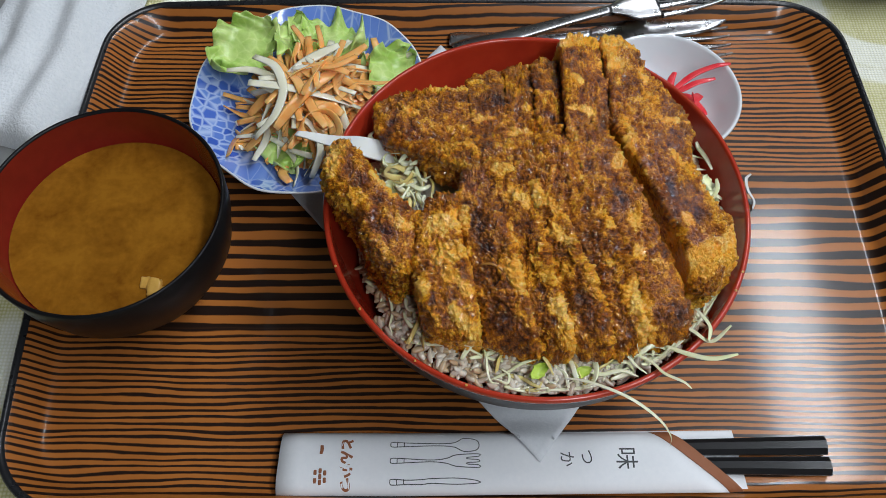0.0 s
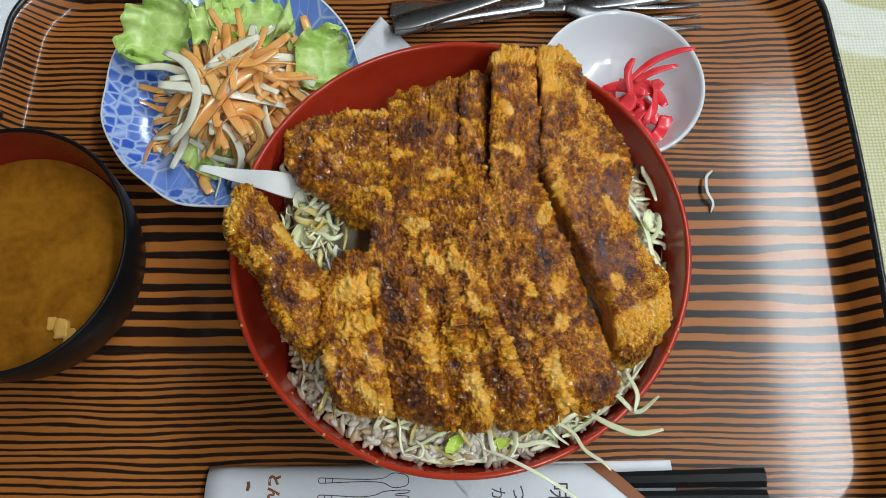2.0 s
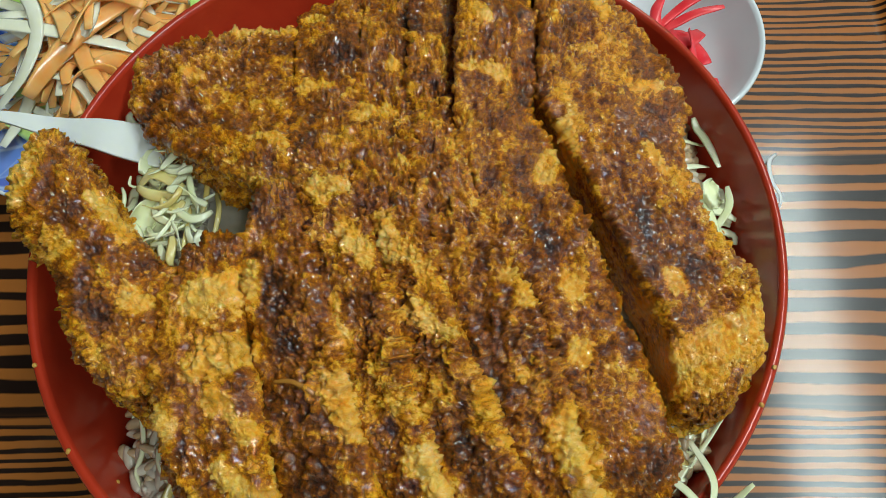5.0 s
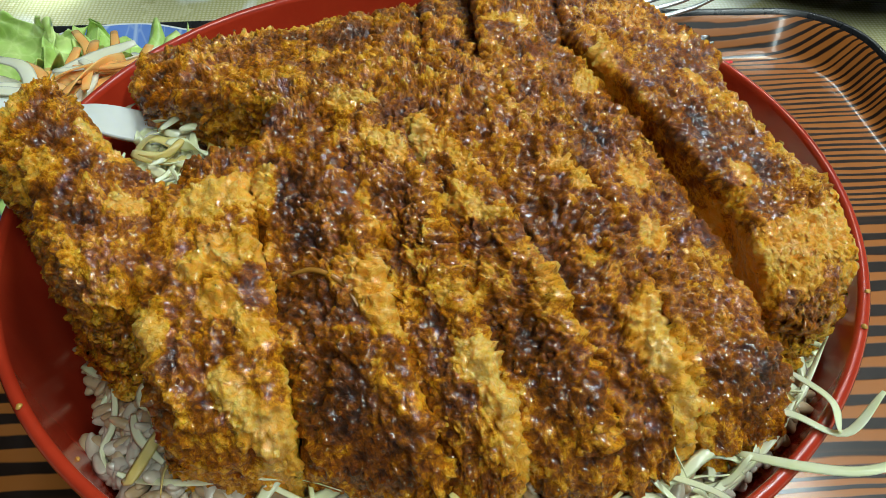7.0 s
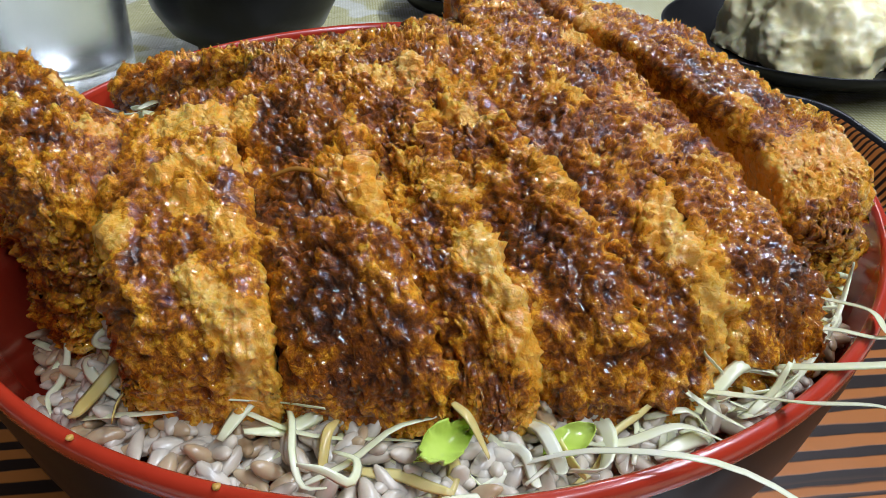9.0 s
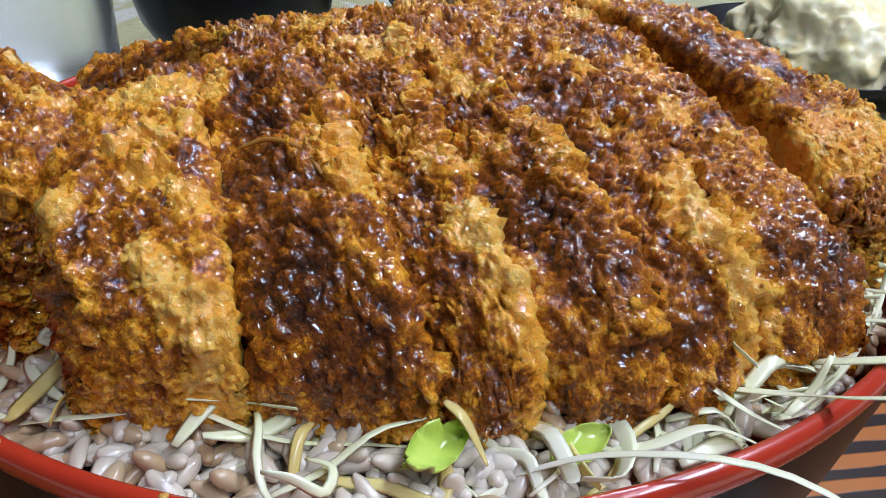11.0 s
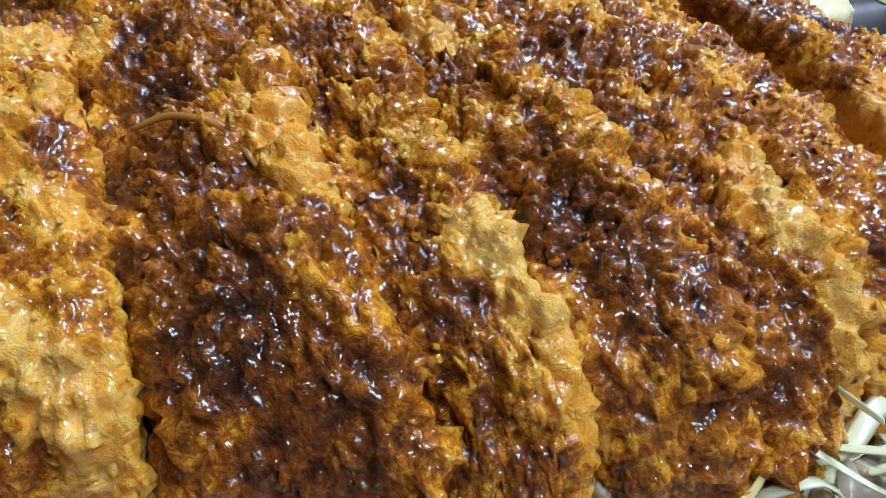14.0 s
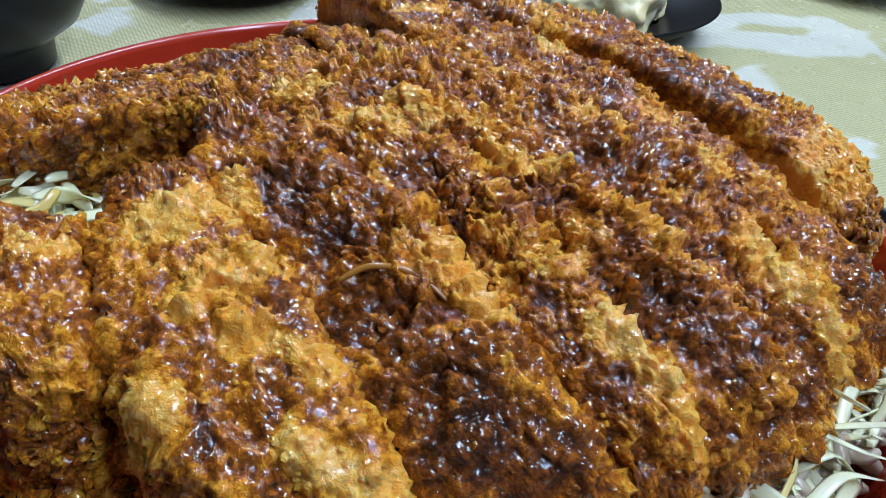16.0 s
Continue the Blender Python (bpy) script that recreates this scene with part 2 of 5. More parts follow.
def lettuce_material(name, a, b):
    n = Nodes(name)
    vein = n.voronoi(170.0, "Distance", "DISTANCE_TO_EDGE")
    fac = n.math("MULTIPLY_ADD", n.noise(60.0), 1.0, n.math("MULTIPLY", n.ramp(vein, (0.0, 1.0), (0.10, 0.0)), 0.10))
    n.set(Base_Color=n.mix(n.ramp(fac, (0.25, 0.0), (0.75, 1.0)), a, b), Roughness=0.32, Subsurface_Weight=0.15, Subsurface_Radius=(0.002, 0.003, 0.001), Subsurface_Scale=0.5)
    n.bump(n.math("ADD", vein, n.noise(300.0)), 0.0006, 0.5)
    return n.m


def glass_material(name, colour=(1, 1, 1), rough=0.02):
    n = Nodes(name)
    n.set(Base_Color=colour, Roughness=n.math("MULTIPLY_ADD", n.noise(40.0), 0.03, rough), Transmission_Weight=1.0, IOR=1.45)
    return n.m


M_TRAY = tray_material()
M_CLOTH = cloth_material()
M_KATSU = cutlet_material()
M_PLATE = plate_material()
M_SOUP = soup_material()
M_RED = simple("red_lacquer", (0.40, 0.028, 0.011), (0.50, 0.044, 0.016), 0.22, 160, big=25, Coat_Weight=0.3, Coat_Roughness=0.12)
# the red lacquer again, darkened to hold the shade inside the soup bowls
M_REDDARK = simple("shaded_red_lacquer", (0.17, 0.010, 0.007), (0.24, 0.016, 0.010), 0.25, 160, big=25, Coat_Weight=0.3, Coat_Roughness=0.12)
M_BLACK = simple("black_lacquer", (0.006, 0.006, 0.007), (0.012, 0.011, 0.011), 0.34, 200, Coat_Weight=0.06, Coat_Roughness=0.1, Specular_IOR_Level=0.12)
M_BLACKRIM = simple("black_tray_edge", (0.010, 0.011, 0.013), (0.022, 0.022, 0.024), 0.28, 400, bump=0.0002)
M_WHITE = simple("white_porcelain", (0.74, 0.77, 0.80), (0.80, 0.81, 0.82), 0.14, 90, Coat_Weight=0.3)
M_PAPER = simple("white_paper", (0.76, 0.77, 0.79), (0.82, 0.82, 0.83), 0.75, 500, bump=0.0001)
M_NAPKIN = simple("thin_paper_napkin", (0.66, 0.68, 0.71), (0.78, 0.79, 0.81), 0.85, 700, bump=0.0003)
M_TOWEL = simple("white_wet_towel", (0.70, 0.73, 0.76), (0.84, 0.85, 0.86), 0.9, 500, bump=0.0016)
M_STEEL = simple("brushed_steel", (0.36, 0.36, 0.37), (0.50, 0.50, 0.50), 0.28, 300, metal=1.0)
M_GREY = simple("grey_plastic", (0.20, 0.20, 0.20), (0.27, 0.27, 0.26), 0.4, 200)
M_RICE = simple("cooked_rice", (0.52, 0.44, 0.33), (0.75, 0.69, 0.57), 0.3, 260, big=90, bump=0.00012, Coat_Weight=0.35, Coat_Roughness=0.12, Subsurface_Weight=0.4, Subsurface_Radius=(0.003, 0.0026, 0.0022), Subsurface_Scale=0.5)
M_RICEDIP = simple("rice_sauced_and_shaded", (0.38, 0.24, 0.11), (0.60, 0.48, 0.32), 0.3, 260, big=90, bump=0.00012, Coat_Weight=0.35, Coat_Roughness=0.12, Subsurface_Weight=0.3, Subsurface_Radius=(0.003, 0.002, 0.001), Subsurface_Scale=0.5)
M_CABBAGE = simple("pale_cabbage", (0.80, 0.87, 0.40), (0.97, 0.97, 0.76), 0.22, 120, big=45, Subsurface_Weight=0.25, Subsurface_Radius=(0.003, 0.0035, 0.0018), Subsurface_Scale=0.6)
M_CABBAGEDIP = simple("cabbage_with_sauce", (0.52, 0.34, 0.05), (0.84, 0.76, 0.36), 0.2, 120, big=50, Subsurface_Weight=0.3, Subsurface_Radius=(0.002, 0.0015, 0.0005), Subsurface_Scale=0.5)
M_CORE = simple("white_cabbage_core", (0.74, 0.75, 0.71), (0.86, 0.86, 0.83), 0.35, 140, Subsurface_Weight=0.3, Subsurface_Radius=(0.003, 0.003, 0.002), Subsurface_Scale=0.5)
M_SCALLION = simple("bright_green_leaf", (0.36, 0.55, 0.03), (0.68, 0.80, 0.20), 0.15, 110, big=60)
M_CARROT = simple("dressed_carrot", (1.0, 0.36, 0.07), (1.0, 0.60, 0.24), 0.18, 180, big=60, Coat_Weight=0.5, Coat_Roughness=0.1, Subsurface_Weight=0.45, Subsurface_Radius=(0.003, 0.0015, 0.0008), Subsurface_Scale=0.5)
M_RADISH = simple("dressed_white_root", (0.84, 0.80, 0.56), (0.94, 0.92, 0.76), 0.2, 180, big=60, Coat_Weight=0.5, Subsurface_Weight=0.3, Subsurface_Radius=(0.003, 0.003, 0.002), Subsurface_Scale=0.5)
M_LETTUCE = lettuce_material("green_lettuce", (0.30, 0.54, 0.045), (0.72, 0.86, 0.34))
M_GINGER = simple("red_pickled_ginger", (0.80, 0.020, 0.035), (0.92, 0.10, 0.11), 0.2, 160, big=50, Subsurface_Weight=0.2, Subsurface_Radius=(0.004, 0.0008, 0.0008), Subsurface_Scale=0.5)
M_TOFU = simple("fried_tofu", (0.52, 0.26, 0.04), (0.68, 0.42, 0.10), 0.4, 300, bump=0.0005)
M_BROWNED = simple("browned_shred", (0.30, 0.11, 0.012), (0.50, 0.24, 0.04), 0.25, 300, Coat_Weight=0.6)
M_POTATO = simple("potato_salad_mash", (0.98, 0.80, 0.36), (1.0, 0.94, 0.68), 0.35, 200, big=60, bump=0.0002, Subsurface_Weight=0.3, Subsurface_Radius=(0.004, 0.003, 0.0015), Subsurface_Scale=0.5)
M_BROWNINK = simple("brown_print", (0.26, 0.085, 0.03), (0.31, 0.11, 0.045), 0.7, 500)
M_INK = simple("dark_print", (0.05, 0.05, 0.055), (0.09, 0.09, 0.09), 0.7, 500)
M_WALL = simple("beige_wall_paint", (0.26, 0.25, 0.23), (0.31, 0.30, 0.28), 0.8, 60, big=3, bump=0.0005)
M_CEIL = simple("dim_ceiling_board", (0.22, 0.21, 0.20), (0.27, 0.26, 0.25), 0.8, 60, big=3)
M_FLOOR = simple("brown_floor", (0.14, 0.09, 0.06), (0.20, 0.13, 0.085), 0.5, 40, big=4)
M_CUP = glass_material("cloudy_plastic", (0.93, 0.95, 0.97), 0.22)
M_WATER = glass_material("water", (0.95, 0.97, 1.0), 0.0)
M_LAMPBODY = simple("white_lamp_metal", (0.70, 0.70, 0.70), (0.76, 0.76, 0.76), 0.4, 60)

# ---- the unseen room that closes the place, dark to keep bounced light low ----
def box(name, x0, y0, z0, x1, y1, z1, material, bevel=0.0, parent=None):
    bm = bmesh.new()
    bmesh.ops.create_cube(bm, size=1.0)
    for v in bm.verts:
        v.co = ((x0 + x1) / 2 + v.co.x * (x1 - x0), (y0 + y1) / 2 + v.co.y * (y1 - y0), (z0 + z1) / 2 + v.co.z * (z1 - z0))
    if bevel:
        bmesh.ops.bevel(bm, geom=bm.edges[:], offset=bevel, segments=3, affect="EDGES", profile=0.5)
    return part(name, bm, material, parent, smooth=False)


FLOOR_Z, CEIL_Z = -0.73, 1.72
for nm, a in (("floor", (-3, -2.5, FLOOR_Z - 0.1, 3, 3.5, FLOOR_Z)), ("ceiling", (-3, -2.5, CEIL_Z, 3, 3.5, CEIL_Z + 0.1)),
              ("wall_north", (-3, 3.5, FLOOR_Z, 3, 3.6, CEIL_Z)), ("wall_south", (-3, -2.6, FLOOR_Z, 3, -2.5, CEIL_Z)),
              ("wall_east", (3, -2.5, FLOOR_Z, 3.1, 3.5, CEIL_Z)), ("wall_west", (-3.1, -2.5, FLOOR_Z, -3, 3.5, CEIL_Z))):
    mat = M_FLOOR if nm == "floor" else M_CEIL if nm == "ceiling" else M_WALL
    tagged(box(nm, *a, mat), {"floor": "dark brown floor under the table", "ceiling": "plain grey-brown ceiling, unseen, kept dark against bounced light"}.get(nm, "plain beige wall, unseen, closing the place around the table"), nm.split("_")[0], kind="structure")


def ceiling_light(x, y, length, watts):
    root = empty("ceiling_light", (x, y, CEIL_Z))
    box("housing", -0.20, -length / 2, -0.035, 0.20, length / 2, 0.0, M_LAMPBODY, 0.006, root)
    lamp = bpy.data.lights.new("tube", "AREA")
    lamp.shape, lamp.size, lamp.size_y = "RECTANGLE", 0.17, length - 0.06
    lamp.energy, lamp.color = watts, (0.92, 0.965, 1.0)
    ob = new("tube", lamp)
    ob.parent = root
    ob.location = (0, 0, -0.045)
    return tagged(root, "unseen long white ceiling light with bright tubes", "ceiling light", "ceiling lights of the room")


ceiling_light(0.90, 0.22, 1.7, 28.5)
# unseen fill light, added towards the front to brighten the near faces
ceiling_light(0.50, -1.05, 1.25, 16.0)
# unseen light, added at the back right for glints on the sauce
ceiling_light(0.72, 2.05, 1.25, 15.5)


# ---- table and cloth ----
def table():
    root = empty("dining_table", (0.05, 0.35, FLOOR_Z))
    top = TABLE_Z - 0.004 - FLOOR_Z
    box("tabletop", -0.62, -0.62, top - 0.03, 0.62, 0.62, top, M_FLOOR, 0.004, root)
    for sx in (-1, 1):
        for sy in (-1, 1):
            box("leg", sx * 0.55 - 0.025, sy * 0.55 - 0.025, 0, sx * 0.55 + 0.025, sy * 0.55 + 0.025, top - 0.03, M_FLOOR, 0.003, root)
    return tagged(root, "dark wooden dining table under a vinyl cloth", "table")


table()


def tablecloth():
    n = 150
    xs, ys = np.linspace(-0.60, 0.70, n), np.linspace(-0.30, 1.00, n)
    X, Y = np.meshgrid(xs, ys, indexing="ij")
    p = np.stack([X * 9, Y * 9, X * 0], -1)
    Z = TABLE_Z - 0.0015 + 0.0015 * fbm(p, 2, 5)
    V = np.stack([X, Y, Z], -1).reshape(-1, 3)
    F = [(i * n + j, (i + 1) * n + j, (i + 1) * n + j + 1, i * n + j + 1) for i in range(n - 1) for j in range(n - 1)]
    return tagged(raw("tablecloth", V, F, M_CLOTH), "yellow-green woven vinyl cloth with pale leaf pattern", "tablecloth")


tablecloth()


# ---- the serving tray ----
def tray():
    cx, cy, hx, hy, rad = -0.0195, 0.0275, 0.1985, 0.1365, 0.030

    def loop(inset, z, seg=12):
        out = []
        r = max(rad - inset * 0.6, 0.004)
        a, b = hx - inset, hy - inset
        pts = []
        for qx, qy, s in ((1, 1, 0), (-1, 1, 90), (-1, -1, 180), (1, -1, 270)):
            for k in range(seg + 1):
                an = radians(s + 90 * k / seg)
                pts.append((qx * (a - r) + r * math.cos(an), qy * (b - r) + r * math.sin(an)))
        full = []
        for k in range(len(pts)):
            p, q = pts[k], pts[(k + 1) % len(pts)]
            d = math.dist(p, q)
            m = 14 if d > 0.05 else 1
            full += [(p[0] + (q[0] - p[0]) * i / m, p[1] + (q[1] - p[1]) * i / m) for i in range(m)]
        for x, y in full:
            out.append((cx + x * (1 - 0.028 * (y / hy) ** 2), cy + y * (1 - 0.026 * (x / hx) ** 2), z))
        return out

    root = empty("serving_tray", (0, 0, 0))
    inner = [loop(0.0030, 0.0128), loop(0.0045, 0.0118), loop(0.0105, 0.0030), loop(0.0118, 0.0016), loop(0.0136, 0.0005), loop(0.0162, 0.0), loop(0.0172, 0.0), loop(0.0300, 0.0)]
    rim = [loop(0.0030, 0.0128), loop(0.0022, 0.0142), loop(0.0010, 0.0146), loop(0.0, 0.0138), loop(0.0004, 0.0118), loop(0.008, -0.0030), loop(0.010, TABLE_Z + 0.0004)]

    def skin(loops, cap):
        bm = bmesh.new()
        rings = [[bm.verts.new(p) for p in lp] for lp in loops]
        for a, b in zip(rings, rings[1:]):
            for i in range(len(a)):
                j = (i + 1) % len(a)
                bm.faces.new((a[i], a[j], b[j], b[i]))
        if cap:
            bm.faces.new(rings[-1])
        bmesh.ops.recalc_face_normals(bm, faces=bm.faces[:])
        return bm

    part("floor_panel", skin(inner, True), M_TRAY, root, "wavy brown and black striped lacquer")
    part("edge", skin(rim, True), M_BLACKRIM, root, "thin black raised edge")
    bm = bmesh.new()
    bmesh.ops.create_icosphere(bm, subdivisions=2, radius=1)
    for v in bm.verts:
        v.co = (-0.2122 + v.co.x * 0.0042 * (1 + 0.3 * v.co.y), 0.0835 + v.co.y * 0.0030, 0.0128 + v.co.z * 0.0024)
    part("chipped_spot", bm, M_BLACKRIM, root, "worn black chip on the edge")
    return tagged(root, "brown and black striped lacquer tray with black edge", "tray")


tray()

# ---- the rice bowl ----
RIM_Z, RIM_R = 0.0725, 0.081


def rice_bowl():
    root = empty("rice_bowl", (0, 0, 0))
    inside = [(0, 0.012), (0.020, 0.0122), (0.040, 0.0155), (0.057, 0.026), (0.068, 0.040), (0.0745, 0.054), (0.0778, 0.066), (0.0788, RIM_Z - 0.0012)]
    part("lining", lathe(inside, 128), M_RED, root, "glossy red lacquer inside")
    rim = [(0.0788, RIM_Z - 0.0012), (0.0791, RIM_Z - 0.0003), (0.0797, RIM_Z), (0.0805, RIM_Z - 0.0002), (0.0810, RIM_Z - 0.0010), (0.0809, RIM_Z - 0.0026), (0.0806, RIM_Z - 0.0034)]
    part("rim", lathe(rim, 128), M_RED, root, "red rounded rim")
    out = [(0.0806, RIM_Z - 0.0034), (0.0800, 0.064), (0.0775, 0.052), (0.0715, 0.037), (0.061, 0.024), (0.046, 0.0145), (0.036, 0.0115), (0.0345, 0.009), (0.0338, 0.0015), (0.0325, 0.0012), (0.0310, 0.0015), (0.030, 0.009), (0, 0.010)]
    part("shell", lathe(out, 128), M_BLACK, root, "black lacquer outside with foot ring")
    return tagged(root, "round rice bowl, red inside and black outside", "bowl")


rice_bowl()


def rice_top(x, y):
    r2 = (x * x + y * y) / 0.075 ** 2
    z = 0.0712 - 0.0066 * r2
    back = min(max((y - 0.015) / 0.045, 0.0), 1.0)
    left = min(max((-x - 0.046) / 0.022, 0.0), 1.0) * min(max((y + 0.062) / 0.02, 0.0), 1.0)
    right = min(max((x - 0.058) / 0.014, 0.0), 1.0)
    return z - max(0.022 * back * back * (3 - 2 * back), 0.016 * left, 0.011 * right)


def rice():
    n, m = 60, 24
    V, F = [(0, 0, rice_top(0, 0) - 0.002)], []
    for k in range(1, m + 1):
        r = 0.0690 * k / m
        for i in range(n):
            a = 2 * math.pi * i / n
            x, y = r * math.cos(a), r * math.sin(a)
            V.append((x, y, rice_top(x, y) - 0.0022 + 0.0015 * math.sin(x * 900) * math.sin(y * 800)))
    for i in range(n):
        F.append((0, 1 + i, 1 + (i + 1) % n))
        for k in range(m - 1):
            a, b = 1 + k * n, 1 + (k + 1) * n
            j = (i + 1) % n
            F.append((a + i, b + i, b + j, a + j))
    rng = random.Random(3)
    grain_v, grain_f = [], []
    su, sv = 8, 7
    base_v = [(0, 0, -1.0)]
    for k in range(1, sv):
        t = math.pi * k / sv
        for i in range(su):
            a = 2 * math.pi * i / su
            base_v.append((math.sin(t) * math.cos(a), math.sin(t) * math.sin(a), -math.cos(t)))
    base_v.append((0, 0, 1.0))
    last = len(base_v) - 1
    base_f = []
    for i in range(su):
        j = (i + 1) % su
        base_f.append((0, 1 + j, 1 + i))
        for k in range(sv - 2):
            o, q = 1 + k * su, 1 + (k + 1) * su
            base_f.append((o + i, o + j, q + j, q + i))
        o = 1 + (sv - 2) * su
        base_f.append((o + i, o + j, last))
    plain, dipped = [], []
    count = 0
    while count < 3300:
        x, y = rng.uniform(-0.076, 0.076), rng.uniform(-0.076, 0.076)
        r = math.hypot(x, y)
        z0 = rice_top(x, y)
        lim = 0.0757 if z0 > 0.056 else 0.070 if z0 > 0.046 else 0.064
        if r > lim or (y > -0.036 and r < 0.046 and x > -0.05) or (y > 0.02 and r < 0.06):
            continue
        count += 1
        ln, w = rng.uniform(0.0024, 0.0033), rng.uniform(0.00105, 0.00140)
        e = Euler((rng.gauss(1.57, 0.45), rng.gauss(0, 0.3), rng.uniform(0, 6.28)))
        mt = e.to_matrix()
        z = rice_top(x, y) + rng.uniform(-0.0016, 0.0013)
        bend, pinch = rng.uniform(-0.5, 0.5), rng.uniform(0.0, 0.22)
        vs = []
        for bx, by, bz in base_v:
            q = mt @ Vector((bx * w * (1 - pinch * bz) + bend * w * bz * bz, by * w * 0.80 * (1 + pinch * bz), bz * ln * (1 - 0.12 * bx)))
            vs.append((q.x + x, q.y + y, q.z + z))
        # more brown grains front left: sauce, plus the cutlet's shade put into colour
        sauced = fbm(np.array([[x * 60, y * 60, 0.3]]), 2, 9)[0] > 0.51 or rng.random() < (0.30 if y < -0.03 and x < -0.012 else 0.06)
        (dipped if sauced else plain).append((vs, base_f))
    tagged(raw("rice", *join([(V, F)] + plain), M_RICE), "steamed white rice filling the bowl", "rice", kind="stuff")
    tagged(raw("sauced_shaded_rice", *join(dipped), M_RICEDIP), "rice grains browned by sauce and by painted shade", "rice", kind="stuff")


rice()


# ---- the fried cutlet, cut into strips ----
def ease(a):
    a = np.clip(a, 0, 1)
    return a * a * (3 - 2 * a)


def top_z(x, y, low=0.0):
    """Height of the crust; low: how far the strip sags behind the middle of the bowl."""
    x, y = x * 20, y * 20
    z = 0.09371 + 0.00144 * x - 0.00125 * y - 0.00514 * x * x + 0.00048 * x * y - 0.00654 * y * y
    z = z - 0.0017 * x ** 3 - 0.00109 * x * x * y - 0.00187 * x * y * y + 0.00295 * y ** 3
    y = y / 20
    return z - 0.0073 * low * ease((y - 0.004) / 0.018) - (0.0015 + 0.0045 * low) * ease((y - 0.036) / 0.028)


# bare golden crust and pools of sauce: from x, y to x, y, and the half width
GOLD_LEFT = ((-0.0375, -0.0232, -0.0314, -0.0209, 0.0033), (-0.0291, -0.0173, -0.027, -0.0234, 0.0017), (-0.037, -0.0352, -0.0285, -0.033, 0.0029), (-0.0428, -0.0444, -0.0411, -0.0467, 0.0019),
             (-0.0331, -0.041, -0.027, -0.0468, 0.0017), (-0.0319, -0.0519, -0.0234, -0.0603, 0.0024), (-0.0161, -0.0028, -0.0118, -0.0016, 0.0021), (-0.0109, -0.0101, -0.0064, -0.0165, 0.0017),
             (-0.012, -0.0389, -0.0082, -0.0468, 0.0017), (-0.0035, -0.0089, -0.0019, -0.0159, 0.0013), (-0.0117, -0.0225, -0.0104, -0.032, 0.0011), (0.0033, -0.0507, 0.0093, -0.0620, 0.0022),
             (-0.0452, 0.0478, -0.0274, 0.0481, 0.0011), (-0.031, 0.0137, -0.0249, 0.0102, 0.0017), (-0.0482, 0.0352, -0.0458, 0.0334, 0.0017))
GOLD_RIGHT = ((0.0002, -0.0141, 0.0039, -0.0191, 0.0018), (0.0021, -0.0262, 0.0051, -0.0297, 0.0018), (0.0198, -0.0214, 0.0231, -0.0248, 0.0017), (0.0224, -0.0365, 0.0226, -0.0368, 0.0015),
              (0.0290, -0.0460, 0.0346, -0.0585, 0.0031), (0.0273, -0.0008, 0.0301, 0.0047, 0.0018), (0.0305, -0.0211, 0.0317, -0.0223, 0.0021), (0.0315, -0.034, 0.0321, -0.0342, 0.0021),
              (0.0167, 0.0429, 0.0174, 0.0413, 0.0021), (0.0132, 0.0267, 0.0217, 0.0235, 0.0015), (-0.0217, 0.0283, -0.0161, 0.0275, 0.0015), (-0.0232, 0.0511, -0.021, 0.0511, 0.0014),
              (-0.0039, 0.034, -0.0025, 0.0331, 0.0013), (-0.0087, 0.0175, -0.0021, 0.0188, 0.0017))
GOLD_END = ((0.0495, -0.02, 0.0501, -0.0206, 0.0021), (0.0504, -0.0351, 0.0612, -0.0314, 0.0046), (0.0669, -0.0224, 0.064, -0.0288, 0.0026), (0.0454, -0.0241, 0.0478, -0.0311, 0.0016), (0.0472, 0.0229, 0.0545, 0.0241, 0.0015),
            (0.0429, 0.0518, 0.0433, 0.0425, 0.0011), (0.0486, 0.0078, 0.0509, 0.0023, 0.0013), (0.031, 0.012, 0.0332, 0.0029, 0.001), (-0.0745, 0.0090, -0.0770, 0.0010, 0.0030), (-0.0600, -0.0010, -0.0535, -0.0085, 0.0018),
            (-0.0670, -0.0105, -0.0655, -0.0120, 0.0025), (-0.0505, -0.0220, -0.0490, -0.0240, 0.0022), (0.0140, 0.0690, 0.0270, 0.0690, 0.0060), (0.0310, 0.0710, 0.0410, 0.0700, 0.0060), (0.0315, 0.0660, 0.0335, 0.0540, 0.0026))
DARK_FRONT = ((-0.0385, -0.0105, -0.0333, -0.012, 0.0031), (-0.0239, -0.0211, -0.02, -0.0319, 0.0026), (-0.0235, -0.0405, -0.0151, -0.0446, 0.0021), (-0.0199, -0.0525, -0.0081, -0.0600, 0.0048),
              (0.0137, -0.0285, 0.0147, -0.0354, 0.0024), (0.0051, -0.0344, 0.0135, -0.0343, 0.0015), (0.018, -0.0399, 0.0189, -0.0433, 0.0017), (-0.0026, -0.0468, 0.0009, -0.0558, 0.0024),
              (0.0087, -0.0474, 0.0189, -0.0575, 0.0042), (0.0225, -0.0501, 0.0261, -0.0557, 0.0026), (0.0378, -0.0521, 0.048, -0.051, 0.0026), (0.0269, -0.0139, 0.0332, -0.0111, 0.0024),
              (0.0352, -0.0293, 0.0402, -0.0325, 0.0024), (-0.0387, -0.049, -0.0331, -0.0479, 0.0024), (-0.0262, -0.0044, -0.0254, -0.0048, 0.0026))
